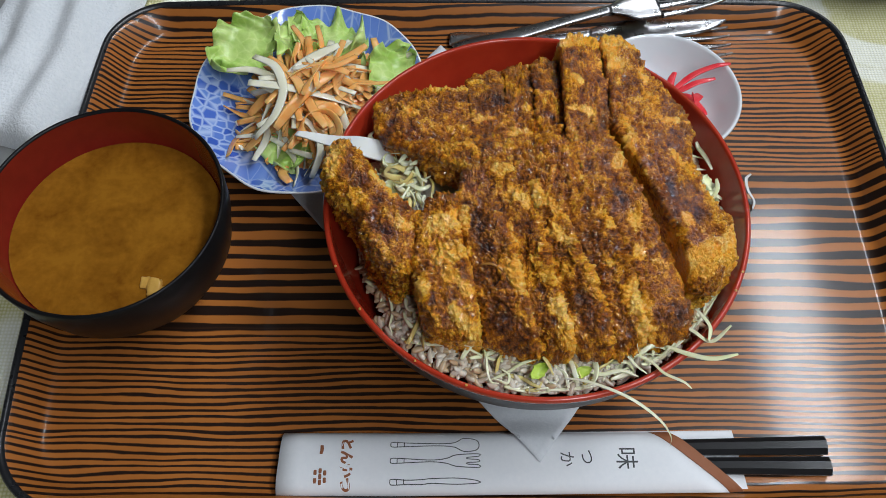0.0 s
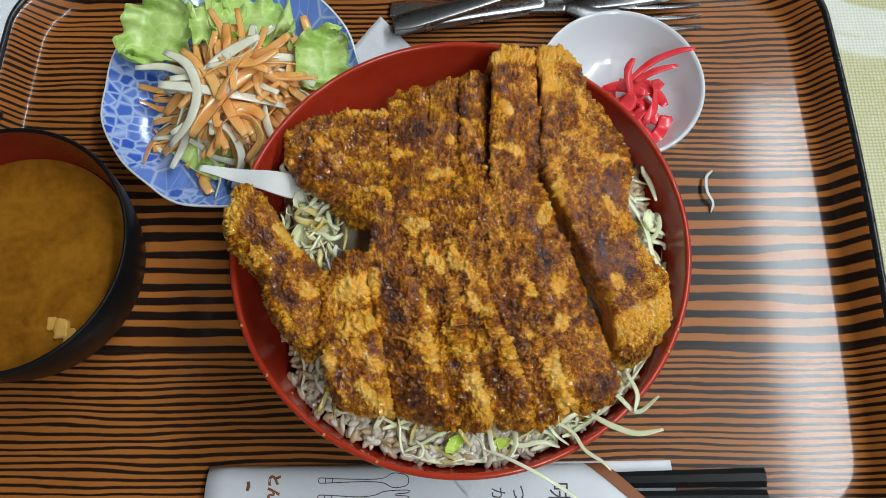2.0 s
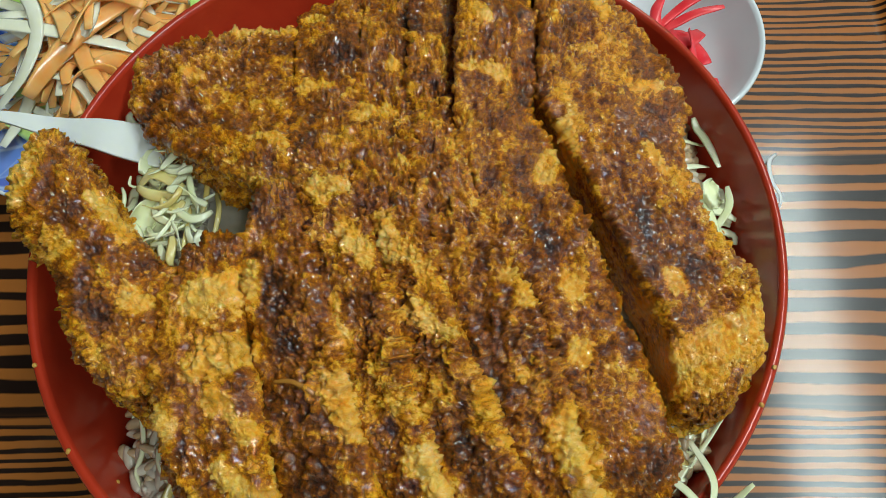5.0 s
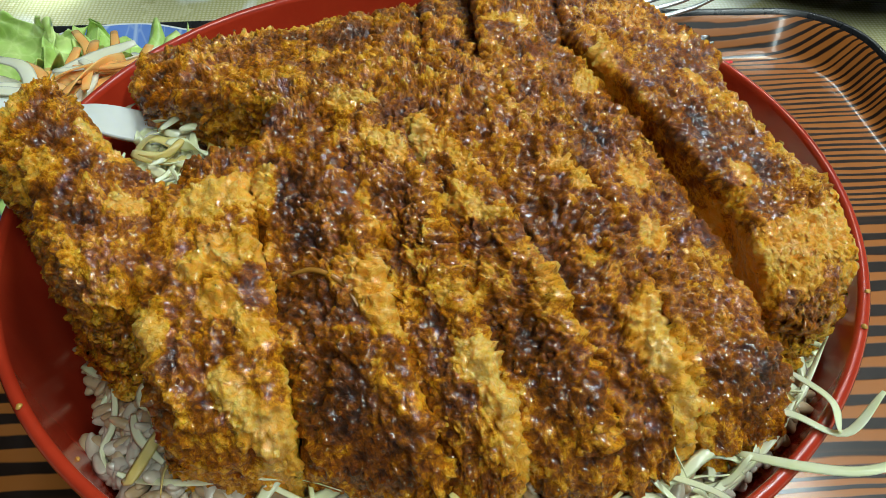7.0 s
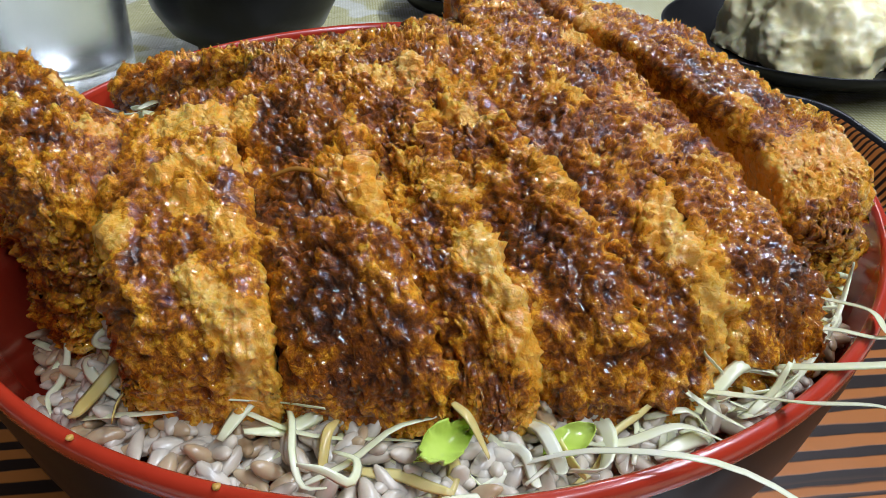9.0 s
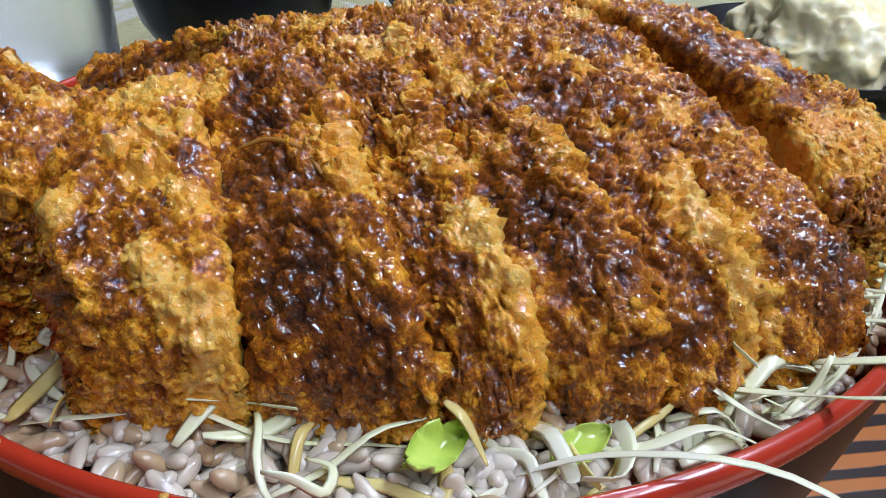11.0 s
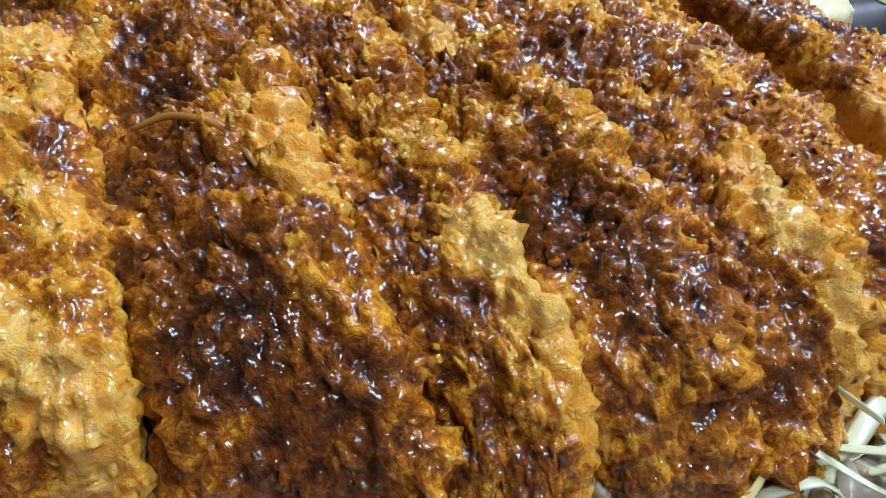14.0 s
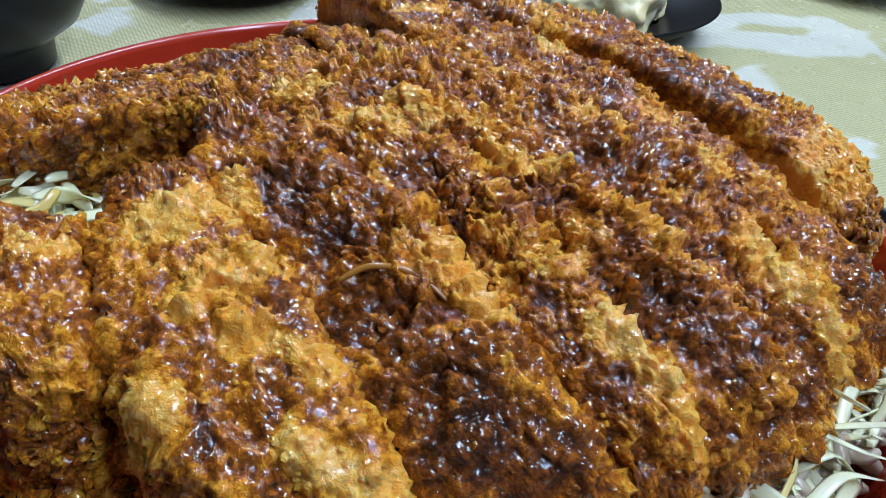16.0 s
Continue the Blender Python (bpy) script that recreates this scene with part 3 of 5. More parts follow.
DARK_REAR = ((-0.0139, 0.0393, -0.0039, 0.034, 0.005), (0.0031, 0.0304, 0.0086, 0.023, 0.0021), (-0.0223, 0.0366, -0.02, 0.0355, 0.0029), (-0.0548, 0.0291, -0.0359, 0.0173, 0.0024), (-0.0462, 0.0429, -0.0418, 0.0433, 0.0019),
             (0.0329, 0.0359, 0.0392, 0.0455, 0.0021), (0.0472, 0.038, 0.0553, 0.031, 0.0026), (0.0428, 0.0015, 0.0471, -0.014, 0.0026), (0.0549, -0.0171, 0.0556, -0.0174, 0.0019), (0.0257, 0.0435, 0.0268, 0.0302, 0.0011),
             (-0.0308, 0.0055, -0.0242, 0.0037, 0.0017), (-0.0690, 0.0020, -0.0590, -0.0130, 0.0020), (-0.0600, -0.0190, -0.0540, -0.0270, 0.0030), (-0.0010, 0.0480, 0.0060, 0.0420, 0.0030))
# crust flakes and knobs that stand up: x, y, radius, height
KNOBS = ((0.0025, 0.0095, 0.0021, 0.0024), (-0.0021, -0.0120, 0.0018, 0.0014), (0.0093, 0.0204, 0.0010, 0.0022), (-0.0420, -0.0455, 0.0024, 0.0022), (-0.0140, -0.0020, 0.0028, 0.0013), (-0.0085, -0.0130, 0.0022, 0.0012),
         (-0.0345, -0.0222, 0.0035, 0.0014), (-0.0300, -0.0340, 0.0032, 0.0016), (0.0145, 0.0030, 0.0030, 0.0010), (-0.0130, -0.0495, 0.0011, 0.0010), (0.0110, -0.0060, 0.0022, 0.0010), (0.0560, -0.0330, 0.0040, 0.0012))


def near_line(x, y, x0, y0, x1, y1):
    dx, dy = x1 - x0, y1 - y0
    k = np.clip(((x - x0) * dx + (y - y0) * dy) / (dx * dx + dy * dy + 1e-9), 0, 1)
    return np.hypot(x - x0 - k * dx, y - y0 - k * dy)


def sauce_field(P):
    """How much sauce soaks the crust: 0 bare and golden, 1 a dark pool."""
    wob = np.stack([fbm(P * 260, 3, 61), fbm(P * 260, 3, 62), fbm(P * 260, 3, 63)], -1) - 0.5
    Q = P + 0.0042 * wob
    x, y = Q[..., 0], Q[..., 1]
    s = 0.50 + 0.50 * (fbm(P * np.array((150, 80, 100)), 4, 21) - 0.5) + 0.75 * (fbm(P * np.array((460, 330, 460)), 3, 33) - 0.5)
    gold, dark = np.zeros_like(x), np.zeros_like(x)
    for x0, y0, x1, y1, r in GOLD_LEFT + GOLD_RIGHT + GOLD_END:
        gold = np.maximum(gold, 1 - ease((near_line(x, y, x0, y0, x1, y1) / r - 0.55) / 0.9))
    for x0, y0, x1, y1, r in DARK_FRONT + DARK_REAR:
        dark = np.maximum(dark, 1 - ease((near_line(x, y, x0, y0, x1, y1) / r - 0.3) / 1.3))
    return s - 0.52 * gold + 0.20 * dark * (1 - gold)


def slice_mesh(name, left, right, parent, lift=0.0, low=0.0, thick=0.016, lean=-0.0021, seed=1, step=0.00034, flat=None, front_drop=0.0060, rounding=0.0, cut=(1, 1), rise=0.0, label=""):
    """A strip of cutlet between two edge lines that run from its back to its front end."""
    ln = max(math.dist(left[0], left[-1]), 0.02)
    wd = max(max(math.dist(a, b) for a, b in zip(curve_pts(left, 9), curve_pts(right, 9))), 0.01)
    side = thick
    na, nb = int((ln + 2 * side) / step), int((wd + 2 * side) / step)
    ra, rb = ln / 2, wd / 2
    A = np.linspace(-(ra + side), ra + side, na)
    B = np.linspace(-(rb + side), rb + side, nb)
    AA, BB = np.meshgrid(A, B, indexing="ij")
    u, v = np.clip(AA, -ra, ra) / ra, np.clip(BB, -rb, rb) / rb
    down = np.maximum(np.abs(AA) - ra, np.abs(BB) - rb).clip(0, None)
    L, R = curve_pts(left, 160), curve_pts(right, 160)
    t = (u + 1) / 2 * 159
    k = np.clip(t.astype(int), 0, 158)
    f = (t - k)[..., None]
    Lp, Rp = L[k] * (1 - f) + L[k + 1] * f, R[k] * (1 - f) + R[k + 1] * f
    w = ((v + 1) / 2)[..., None]
    XY = Lp * (1 - w) + Rp * w
    # square ends become rounded, and the cuts wander a little
    endr = np.abs(u) ** 10 * np.abs(v) ** 4
    cen = (L.mean(0) + R.mean(0)) / 2
    XY = XY + (cen - XY) * (0.045 * endr)[..., None]
    wob = np.concatenate([XY * 150, np.full(XY.shape[:-1] + (1,), 3.3)], -1)
    XY = XY + 0.0022 * np.stack([fbm(wob, 3, 70) - 0.5, 0.8 * (fbm(wob, 3, 71) - 0.5)], -1)
    rag = np.stack([AA * 420, BB * 420, AA * 0 + seed * 3.1], -1)
    XY = XY + (XY - cen) * ((0.020 * np.abs(u) ** 14 + 0.11 * np.abs(v) ** 12 * np.where(BB < 0, 1 - cut[0], 1 - cut[1])) * (fbm(rag, 3, 72) - 0.5))[..., None]
    X, Y = XY[..., 0], XY[..., 1]
    fore = ease((-0.004 - Y) / 0.034)
    front, back = (ra - AA).clip(0, None), (ra + AA).clip(0, None)
    edge = (1 - np.abs(v)) * rb
    Z = (top_z(X, Y, low) if flat is None else flat + 0 * X) + rise + lift * fore - lean * fore * v
    Z = Z - front_drop * np.clip(1 - front / 0.0085, 0, 1) ** 2 - 0.0016 * np.clip(1 - back / 0.003, 0, 1) ** 2
    Z = Z - (0.0002 + 0.0024 * fore) * np.exp(-edge / 0.0007) - rounding * (np.abs(v) ** 3 + 0.6 * np.abs(u) ** 8) - down
    Z = np.maximum(Z, 0.0605 - 0.0085 * (X * X + Y * Y) / 0.075 ** 2)
    for kx, ky, kr, kh in KNOBS:
        Z = Z + kh * np.exp(-((X - kx) ** 2 + (Y - ky) ** 2) / kr ** 2)
    P = np.stack([X, Y, Z], -1)
    N = np.cross(np.gradient(P, axis=0), np.gradient(P, axis=1))
    N /= np.linalg.norm(N, axis=-1, keepdims=True) + 1e-12
    if N[na // 2, nb // 2, 2] < 0:
        N = -N
    lump = fbm(P * 115, 3, 4) - 0.5
    wall = np.clip((np.abs(BB) - rb) / 0.0020, 0, 1) * (np.abs(u) < 0.985) * np.where(BB < 0, cut[0], cut[1])
    sauce = sauce_field(P) + 0.20 * lump
    sauce = sauce - 0.22 * np.exp(-((1 - v) * rb).clip(0) / 0.0011) * fore - 0.16 * wall - 0.16 * np.clip((np.abs(AA) - ra) / 0.005, 0, 1)
    # broken flakes of crumb: fewer where the sauce has soaked in, none on the clean cuts
    warp = np.stack([fbm(P * 520, 2, 81), fbm(P * 520, 2, 82), fbm(P * 520, 2, 83)], -1) - 0.5
    Q = P + 0.0021 * warp
    d1, c1 = cells(Q * np.array((430, 300, 400)), 3)
    d2, c2 = cells(Q * np.array((700, 980, 800)), 8)
    crisp = np.clip(1.25 - 0.6 * sauce, 0.6, 1.0) * (0.60 + 0.9 * np.clip(2.4 * fbm(P * 85, 2, 35) - 0.7, 0, 1)) * (1 - 0.75 * wall)
    d3, c3 = cells(Q * np.array((1350, 1150, 1250)), 19)
    flake3 = np.clip((0.95 - d3) * 2.6, 0, 1) * c3
    flake1, flake2 = np.clip((0.95 - d1) * 3.0, 0, 1) * (c1 - 0.3), np.clip((0.95 - d2) * 2.6, 0, 1) * c2
    D = 0.0022 * lump * (1 - 0.7 * wall) + crisp * (0.0013 * flake1 + 0.0010 * flake2 + 0.0008 * flake3 + 0.0018 * (fbm(Q * 420, 3, 51) - 0.5)) + 0.0004 * (fbm(P * 1500, 2, 12) - 0.5)
    P = P + N * D[..., None]
    V = P.reshape(-1, 3)
    idx = np.arange(na * nb).reshape(na, nb)
    F = np.stack([idx[:-1, :-1], idx[1:, :-1], idx[1:, 1:], idx[:-1, 1:]], -1).reshape(-1, 4)
    me = bpy.data.meshes.new(name)
    me.vertices.add(len(V))
    me.vertices.foreach_set("co", V.astype(np.float32).ravel())
    me.loops.add(F.size)
    me.loops.foreach_set("vertex_index", F.astype(np.int32).ravel())
    me.polygons.add(len(F))
    me.polygons.foreach_set("loop_start", (np.arange(len(F)) * 4).astype(np.int32))
    me.update(calc_edges=True)
    tone = np.clip(0.25 + 0.55 * c1 + 0.6 * (c2 - 0.5) * np.clip(1.3 - d2, 0, 1) + 0.35 * (c3 - 0.5), 0, 1)
    for key, val in (("sauce", sauce), ("tone", tone)):
        at = me.attributes.new(key, "FLOAT", "POINT")
        at.data.foreach_set("value", val.astype(np.float32).ravel())
    ob = link_mesh(name, me, M_KATSU, parent, label)
    # broken crumbs standing off the crust, mostly where it is dry and along the edges
    rng = np.random.default_rng(seed)
    n = int((ln + 0.006) * (wd + 0.006) * 1.2e6)
    ii, jj = rng.integers(2, na - 2, n), rng.integers(2, nb - 2, n)
    ok = (down[ii, jj] < 0.010) & (wall[ii, jj] < 0.3) & (rng.random(n) < np.clip(0.9 - 1.0 * sauce[ii, jj], 0.15, 0.8))
    CV, CF, cs, ct = [], [], [], []
    for a, b in zip(ii[ok], jj[ok]):
        nn = N[a, b]
        e1 = rng.normal(size=3)
        e1 = e1 - nn * e1.dot(nn) * 0.8
        e1 /= np.linalg.norm(e1)
        e2 = np.cross(nn, e1)
        s1 = rng.uniform(0.0002, 0.0007)
        s2, s3 = s1 * rng.uniform(0.5, 1.0), s1 * rng.uniform(0.3, 0.9)
        o, c = len(CV), P[a, b]
        for k in range(6):
            an = k * 1.0472 + rng.uniform(-0.4, 0.4)
            CV.append(c + e1 * s1 * math.cos(an) + e2 * s2 * math.sin(an) + nn * rng.uniform(-0.0001, 0.6) * s3)
        CV.append(c + nn * s3 + e1 * s1 * rng.uniform(-0.4, 0.4))
        CF += [(o + k, o + (k + 1) % 6, o + 6) for k in range(6)]
        cs += [float(sauce[a, b]) + rng.uniform(-0.12, 0.08)] * 7
        ct += [float(rng.uniform(0.3, 0.9))] * 7
    cob = raw("crumb_coat", CV, CF, M_KATSU, ob, "loose fried breadcrumbs")
    cob["kind"] = "stuff"
    for key, val in (("sauce", cs), ("tone", ct)):
        at = cob.data.attributes.new(key, "FLOAT", "POINT")
        at.data.foreach_set("value", np.array(val, np.float32))
    return ob


# the cuts, from the back to the front
CUT_1 = [(-0.0275, -0.0003), (-0.0301, -0.0108), (-0.0300, -0.0209), (-0.0273, -0.0330), (-0.0247, -0.0468), (-0.0212, -0.0608)]
CUT_2 = [(-0.0264, 0.0575), (-0.0251, 0.0316), (-0.0241, 0.0143), (-0.0200, -0.0007), (-0.0175, -0.0138), (-0.0126, -0.0285), (-0.0096, -0.0378), (-0.0066, -0.0502), (-0.0012, -0.0640)]
CUT_3 = [(-0.0108, 0.0610), (-0.0107, 0.0309), (-0.0097, 0.0004), (-0.0066, -0.0089), (-0.0036, -0.0172), (-0.0011, -0.0286), (0.0011, -0.0378), (0.0044, -0.0480), (0.0106, -0.0645)]
CUT_4 = [(0.0000, 0.0640), (0.0011, 0.0240), (0.0027, 0.0041), (0.0059, -0.0129), (0.0087, -0.0238), (0.0117, -0.0344), (0.0158, -0.0433), (0.0192, -0.0513), (0.0232, -0.0634)]
CUT_5 = [(0.0112, 0.0655), (0.0107, 0.0214), (0.0122, 0.0027), (0.0166, -0.0116), (0.0217, -0.0195), (0.0257, -0.0284), (0.0286, -0.0375), (0.0316, -0.0449), (0.0364, -0.0600)]


def shifted(line, dx):
    return [(x + dx, y) for x, y in line]


def cutlet():
    root = empty("pork_cutlet", (0, 0, 0.06))
    inv = Matrix.Translation((0, 0, -0.06))
    g = 0.00030
    made = [
        slice_mesh("slice", [(-0.0476, 0.0485), (-0.0612, 0.0400), (-0.0580, 0.0244), (-0.0410, 0.0091), (-0.0270, 0.0000)], [(-0.0264, 0.0490), (-0.0255, 0.0316), (-0.0246, 0.0143), (-0.0232, 0.0004)], root, low=1.0, seed=2, front_drop=0.001, cut=(0, 1)),
        slice_mesh("slice", [(-0.0383, -0.0113), (-0.0440, -0.0231), (-0.0450, -0.0374), (-0.0434, -0.0455), (-0.0393, -0.0580)], [(-0.0302, -0.0100)] + shifted(CUT_1[2:], -0.0005), root, 0.0006, seed=3, lean=-0.0002, cut=(0, 1)),
        slice_mesh("slice", shifted(CUT_1, 0.0006), shifted(CUT_2[3:], -g), root, -0.0004, seed=4),
        slice_mesh("slice", shifted(CUT_2, g), shifted(CUT_3, -g), root, -0.0006, low=1.0, seed=5),
        slice_mesh("slice", shifted(CUT_3, g), shifted(CUT_4, -g), root, 0.0002, low=0.95, seed=6),
        slice_mesh("slice", shifted(CUT_4, g), shifted(CUT_5, -g), root, -0.0002, low=0.75, seed=7),
        slice_mesh("slice", shifted([(0.0118, 0.0700)] + CUT_5[1:], g), [(0.0280, 0.0700), (0.0278, 0.0270), (0.0241, 0.0190), (0.0285, 0.0061), (0.0336, -0.0078), (0.0387, -0.0207), (0.0433, -0.0324), (0.0474, -0.0427), (0.0524, -0.0560)], root, 0.0004, seed=8, lean=0.0012),
        slice_mesh("slice", [(0.0300, 0.0725), (0.0287, 0.0270), (0.0276, 0.0208), (0.0308, 0.0132), (0.0350, 0.0035), (0.0391, -0.0069), (0.0434, -0.0169), (0.0482, -0.0281), (0.0511, -0.0427)],
                   [(0.0422, 0.0715), (0.0455, 0.0545), (0.0538, 0.0385), (0.0584, 0.0250), (0.0560, 0.0102), (0.0585, -0.0050), (0.0662, -0.0174), (0.0686, -0.0222), (0.0662, -0.0336), (0.0580, -0.0430)], root, 0.0002, lean=0.0, rise=0.0018, seed=9, front_drop=0.004, cut=(1, 0)),
        slice_mesh("end_piece", [(-0.0740, 0.0150), (-0.0778, 0.0058), (-0.0758, -0.0044), (-0.0690, -0.0116), (-0.0628, -0.0212), (-0.0603, -0.0293), (-0.0530, -0.0385)],
                   [(-0.0690, 0.0120), (-0.0605, 0.0010), (-0.0531, -0.0084), (-0.0455, -0.0169), (-0.0436, -0.0244), (-0.0450, -0.0331), (-0.0485, -0.0390)], root, thick=0.026, lean=0.0, seed=10, flat=0.0900, front_drop=0.004, rounding=0.0028, cut=(0, 0), label="crisp end piece leaning over the rim"),
    ]
    for ob in made:
        ob.matrix_parent_inverse = inv
    return tagged(root, "sliced golden-brown breaded cutlet glazed with dark sauce", "cutlet")


cutlet()


# ---- cabbage and garnish in the rice bowl ----
def loose_strand(name, ctrl, w, h, material, label, category, taper=0.5, twist=0.6, n=22):
    v, f = strand(ctrl, w, h, n, 8, taper, twist)
    return tagged(raw(name, v, f, material), label, category)


def shreds():
    rng = random.Random(11)
    pale, dipped = [], []
    # (angle range in degrees, radius range, count)
    for a0, a1, r0, r1, cnt in ((-150, -100, 0.062, 0.071, 20), (-100, -40, 0.066, 0.0725, 42), (-62, -18, 0.066, 0.0745, 46), (-10, 32, 0.063, 0.071, 34), (155, 192, 0.044, 0.062, 90), (85, 110, 0.068, 0.072, 8)):
        for _ in range(cnt):
            a, r = radians(rng.uniform(a0, a1)), rng.uniform(r0, r1)
            c = np.array((r * math.cos(a), r * math.sin(a), 0))
            c[2] = rice_top(c[0], c[1]) + rng.uniform(0.0005, 0.0032) + (0.009 if a0 == 155 else 0.0)
            ln = rng.uniform(0.006, 0.013) if a0 == 155 else rng.uniform(0.010, 0.026)
            head = a + math.pi / 2 + rng.gauss(0, 0.8)
            pts, p = [], c - np.array((math.cos(head), math.sin(head), 0)) * ln / 2
            bend = rng.gauss(0, 0.45)
            for k in range(5):
                q = p.copy()
                rr = math.hypot(q[0], q[1])
                if rr > 0.0750:
                    q[:2] *= 0.0750 / rr
                q[2] = max(q[2], rice_top(q[0], q[1]) + 0.0006)
                pts.append(q)
                head += bend + rng.gauss(0, 0.25)
                p = p + np.array((math.cos(head), math.sin(head), rng.gauss(0, 0.22))) * ln / 4
            s = strand(pts, rng.uniform(0.0009, 0.0025), rng.uniform(0.0002, 0.0004), 14, 6, 0.5, rng.gauss(0, 1.8))
            (dipped if rng.random() < (0.16 if a0 == -150 else 0.07) else pale).append(s)
    for v, f in pale:
        tagged(raw("cabbage_shred", v, f, M_CABBAGE), "pale green shred of raw cabbage on the rice", "cabbage", "cabbage shreds round the cutlet")
    for v, f in dipped:
        tagged(raw("sauced_shred", v, f, M_CABBAGEDIP), "cabbage shred soaked in brown sauce", "cabbage", "sauced cabbage shreds")


shreds()
G = "cabbage strands hanging at the rim"
for ctrl, w in (([(0.004, -0.070, 0.066), (0.014, -0.074, 0.0725), (0.026, -0.0805, 0.0760), (0.036, -0.0865, 0.0720), (0.0415, -0.0900, 0.0640), (0.0430, -0.0915, 0.0560)], 0.0018),
                ([(0.030, -0.062, 0.069), (0.036, -0.066, 0.071), (0.039, -0.072, 0.0755), (0.044, -0.076, 0.0785), (0.0462, -0.0785, 0.0790)], 0.0020),
                ([(0.047, -0.050, 0.068), (0.052, -0.055, 0.0715), (0.057, -0.060, 0.074), (0.0635, -0.0555, 0.0775)], 0.0024),
                ([(0.042, -0.060, 0.070), (0.049, -0.0645, 0.0735), (0.056, -0.0670, 0.0760), (0.0640, -0.0660, 0.0775)], 0.0030),
                ([(0.055, -0.046, 0.070), (0.0575, -0.054, 0.0735), (0.0560, -0.060, 0.0745)], 0.0024),
                ([(-0.052, -0.054, 0.063), (-0.045, -0.0575, 0.067), (-0.036, -0.059, 0.0685), (-0.030, -0.058, 0.069)], 0.0020),
                ([(-0.041, -0.0555, 0.068), (-0.030, -0.0590, 0.0695), (-0.019, -0.0640, 0.0680), (-0.008, -0.0655, 0.0675), (0.000, -0.0670, 0.0675)], 0.0014),
                ([(0.066, -0.002, 0.068), (0.0705, 0.004, 0.070), (0.0715, 0.010, 0.0690)], 0.0024),
                ([(0.061, 0.018, 0.066), (0.0660, 0.006, 0.0690), (0.0680, -0.006, 0.0700), (0.0725, -0.012, 0.0690)], 0.0028),
                ([(0.014, -0.0675, 0.067), (0.019, -0.0700, 0.0690), (0.026, -0.0690, 0.0700), (0.032, -0.0705, 0.0680)], 0.0026),
                ([(0.027, -0.062, 0.071), (0.031, -0.067, 0.0700), (0.0350, -0.0700, 0.0690)], 0.0016)):
    tagged(loose_strand("cabbage_strand", ctrl, w * 0.72, w * 0.12, M_CABBAGE, "long pale strand of raw cabbage", "cabbage"), group=G)
for ctrl, w, h in (([(-0.015, -0.063, 0.069), (-0.0162, -0.066, 0.0695), (-0.0172, -0.0705, 0.0655)], 0.0013, 0.0004),
                   ([(-0.001, -0.0650, 0.0725), (0.0008, -0.0675, 0.0720), (0.0028, -0.0700, 0.0680)], 0.0015, 0.0004)):
    tagged(loose_strand("sauced_strand", ctrl, w, h, M_CABBAGEDIP, "sauce-stained piece of cabbage below the cutlet", "cabbage"), group="sauced cabbage pieces")


def leaf_piece(name, centre, size, turn, tip, material, label, category, cup=0.3, n=18, seed=1, frill=0.0, aspect=1.6, thick=0.0007):
    """A leaf with a curved, ruffled blade and a body of its own."""
    rng = random.Random(seed)
    rows = []
    for i in range(n):
        u = i / (n - 1) * 2 - 1
        row = []
        for j in range(n):
            v = j / (n - 1) * 2 - 1
            w = math.sqrt(max(0.0, 1 - abs(u) ** 2.6)) * (0.75 + 0.25 * math.cos(u * 2.2)) + 0.04
            x, y = u * size * aspect / 2, v * w * size / 2
            edge = max(abs(v), abs(u)) ** 3
            z = cup * size * (v * v * 0.5 + u * u * 0.25) + frill * size * edge * (math.sin(u * 9 + seed + v * 3) + 0.7 * math.sin(u * 17 + v * 8 + 2 * seed)) + 0.03 * size * math.sin(5 * u + seed) * math.cos(4 * v)
            x += frill * 0.4 * size * edge * math.sin(v * 11 + seed)
            row.append(Vector((x, y, z)))
        rows.append(row)
    m = pose(*centre, tip[0], tip[1], turn)
    V, F = [], []
    for sgn in (1, -1):
        for row in rows:
            for q in row:
                V.append(m @ (q + Vector((0, 0, sgn * thick / 2))))
    o = n * n
    for i in range(n - 1):
        for j in range(n - 1):
            a, b, c, d = i * n + j, (i + 1) * n + j, (i + 1) * n + j + 1, i * n + j + 1
            F.append((a, b, c, d))
            F.append((o + d, o + c, o + b, o + a))
    ring = [i * n for i in range(n)] + [(n - 1) * n + j for j in range(1, n)] + [i * n + n - 1 for i in range(n - 2, -1, -1)] + [j for j in range(n - 2, 0, -1)]
    for a, b in zip(ring, ring[1:] + ring[:1]):
        F.append((b, a, o + a, o + b))
    return tagged(raw(name, V, F, material), label, category)


leaf_piece("green_cabbage_leaf", (-0.0030, -0.0690, 0.0694), 0.0046, 38, (28, 10), M_SCALLION, "small bright green leaf piece on the rice", "leaf", 0.6, 20, 3, 0.12, 1.8, 0.0006)
leaf_piece("green_cabbage_leaf", (0.0125, -0.0690, 0.0686), 0.0036, 20, (24, -14), M_SCALLION, "green leaf piece between cabbage strands", "leaf", 0.4, 20, 7, 0.06, 2.0, 0.0005)
sheet("cabbage_core", ((-0.0938, 0.0264), (-0.0540, 0.0145), (-0.0560, 0.0256), (-0.0926, 0.0284)), 28, lambda x, y: 0.0738 + 0.05 * (-0.0780 - x) - 0.10 * max(0.0, x + 0.0700) + 0.0006 * math.sin(x * 260) * math.sin(y * 300), M_CORE, "white slice of cabbage core across the rim", "cabbage", 0.0009)
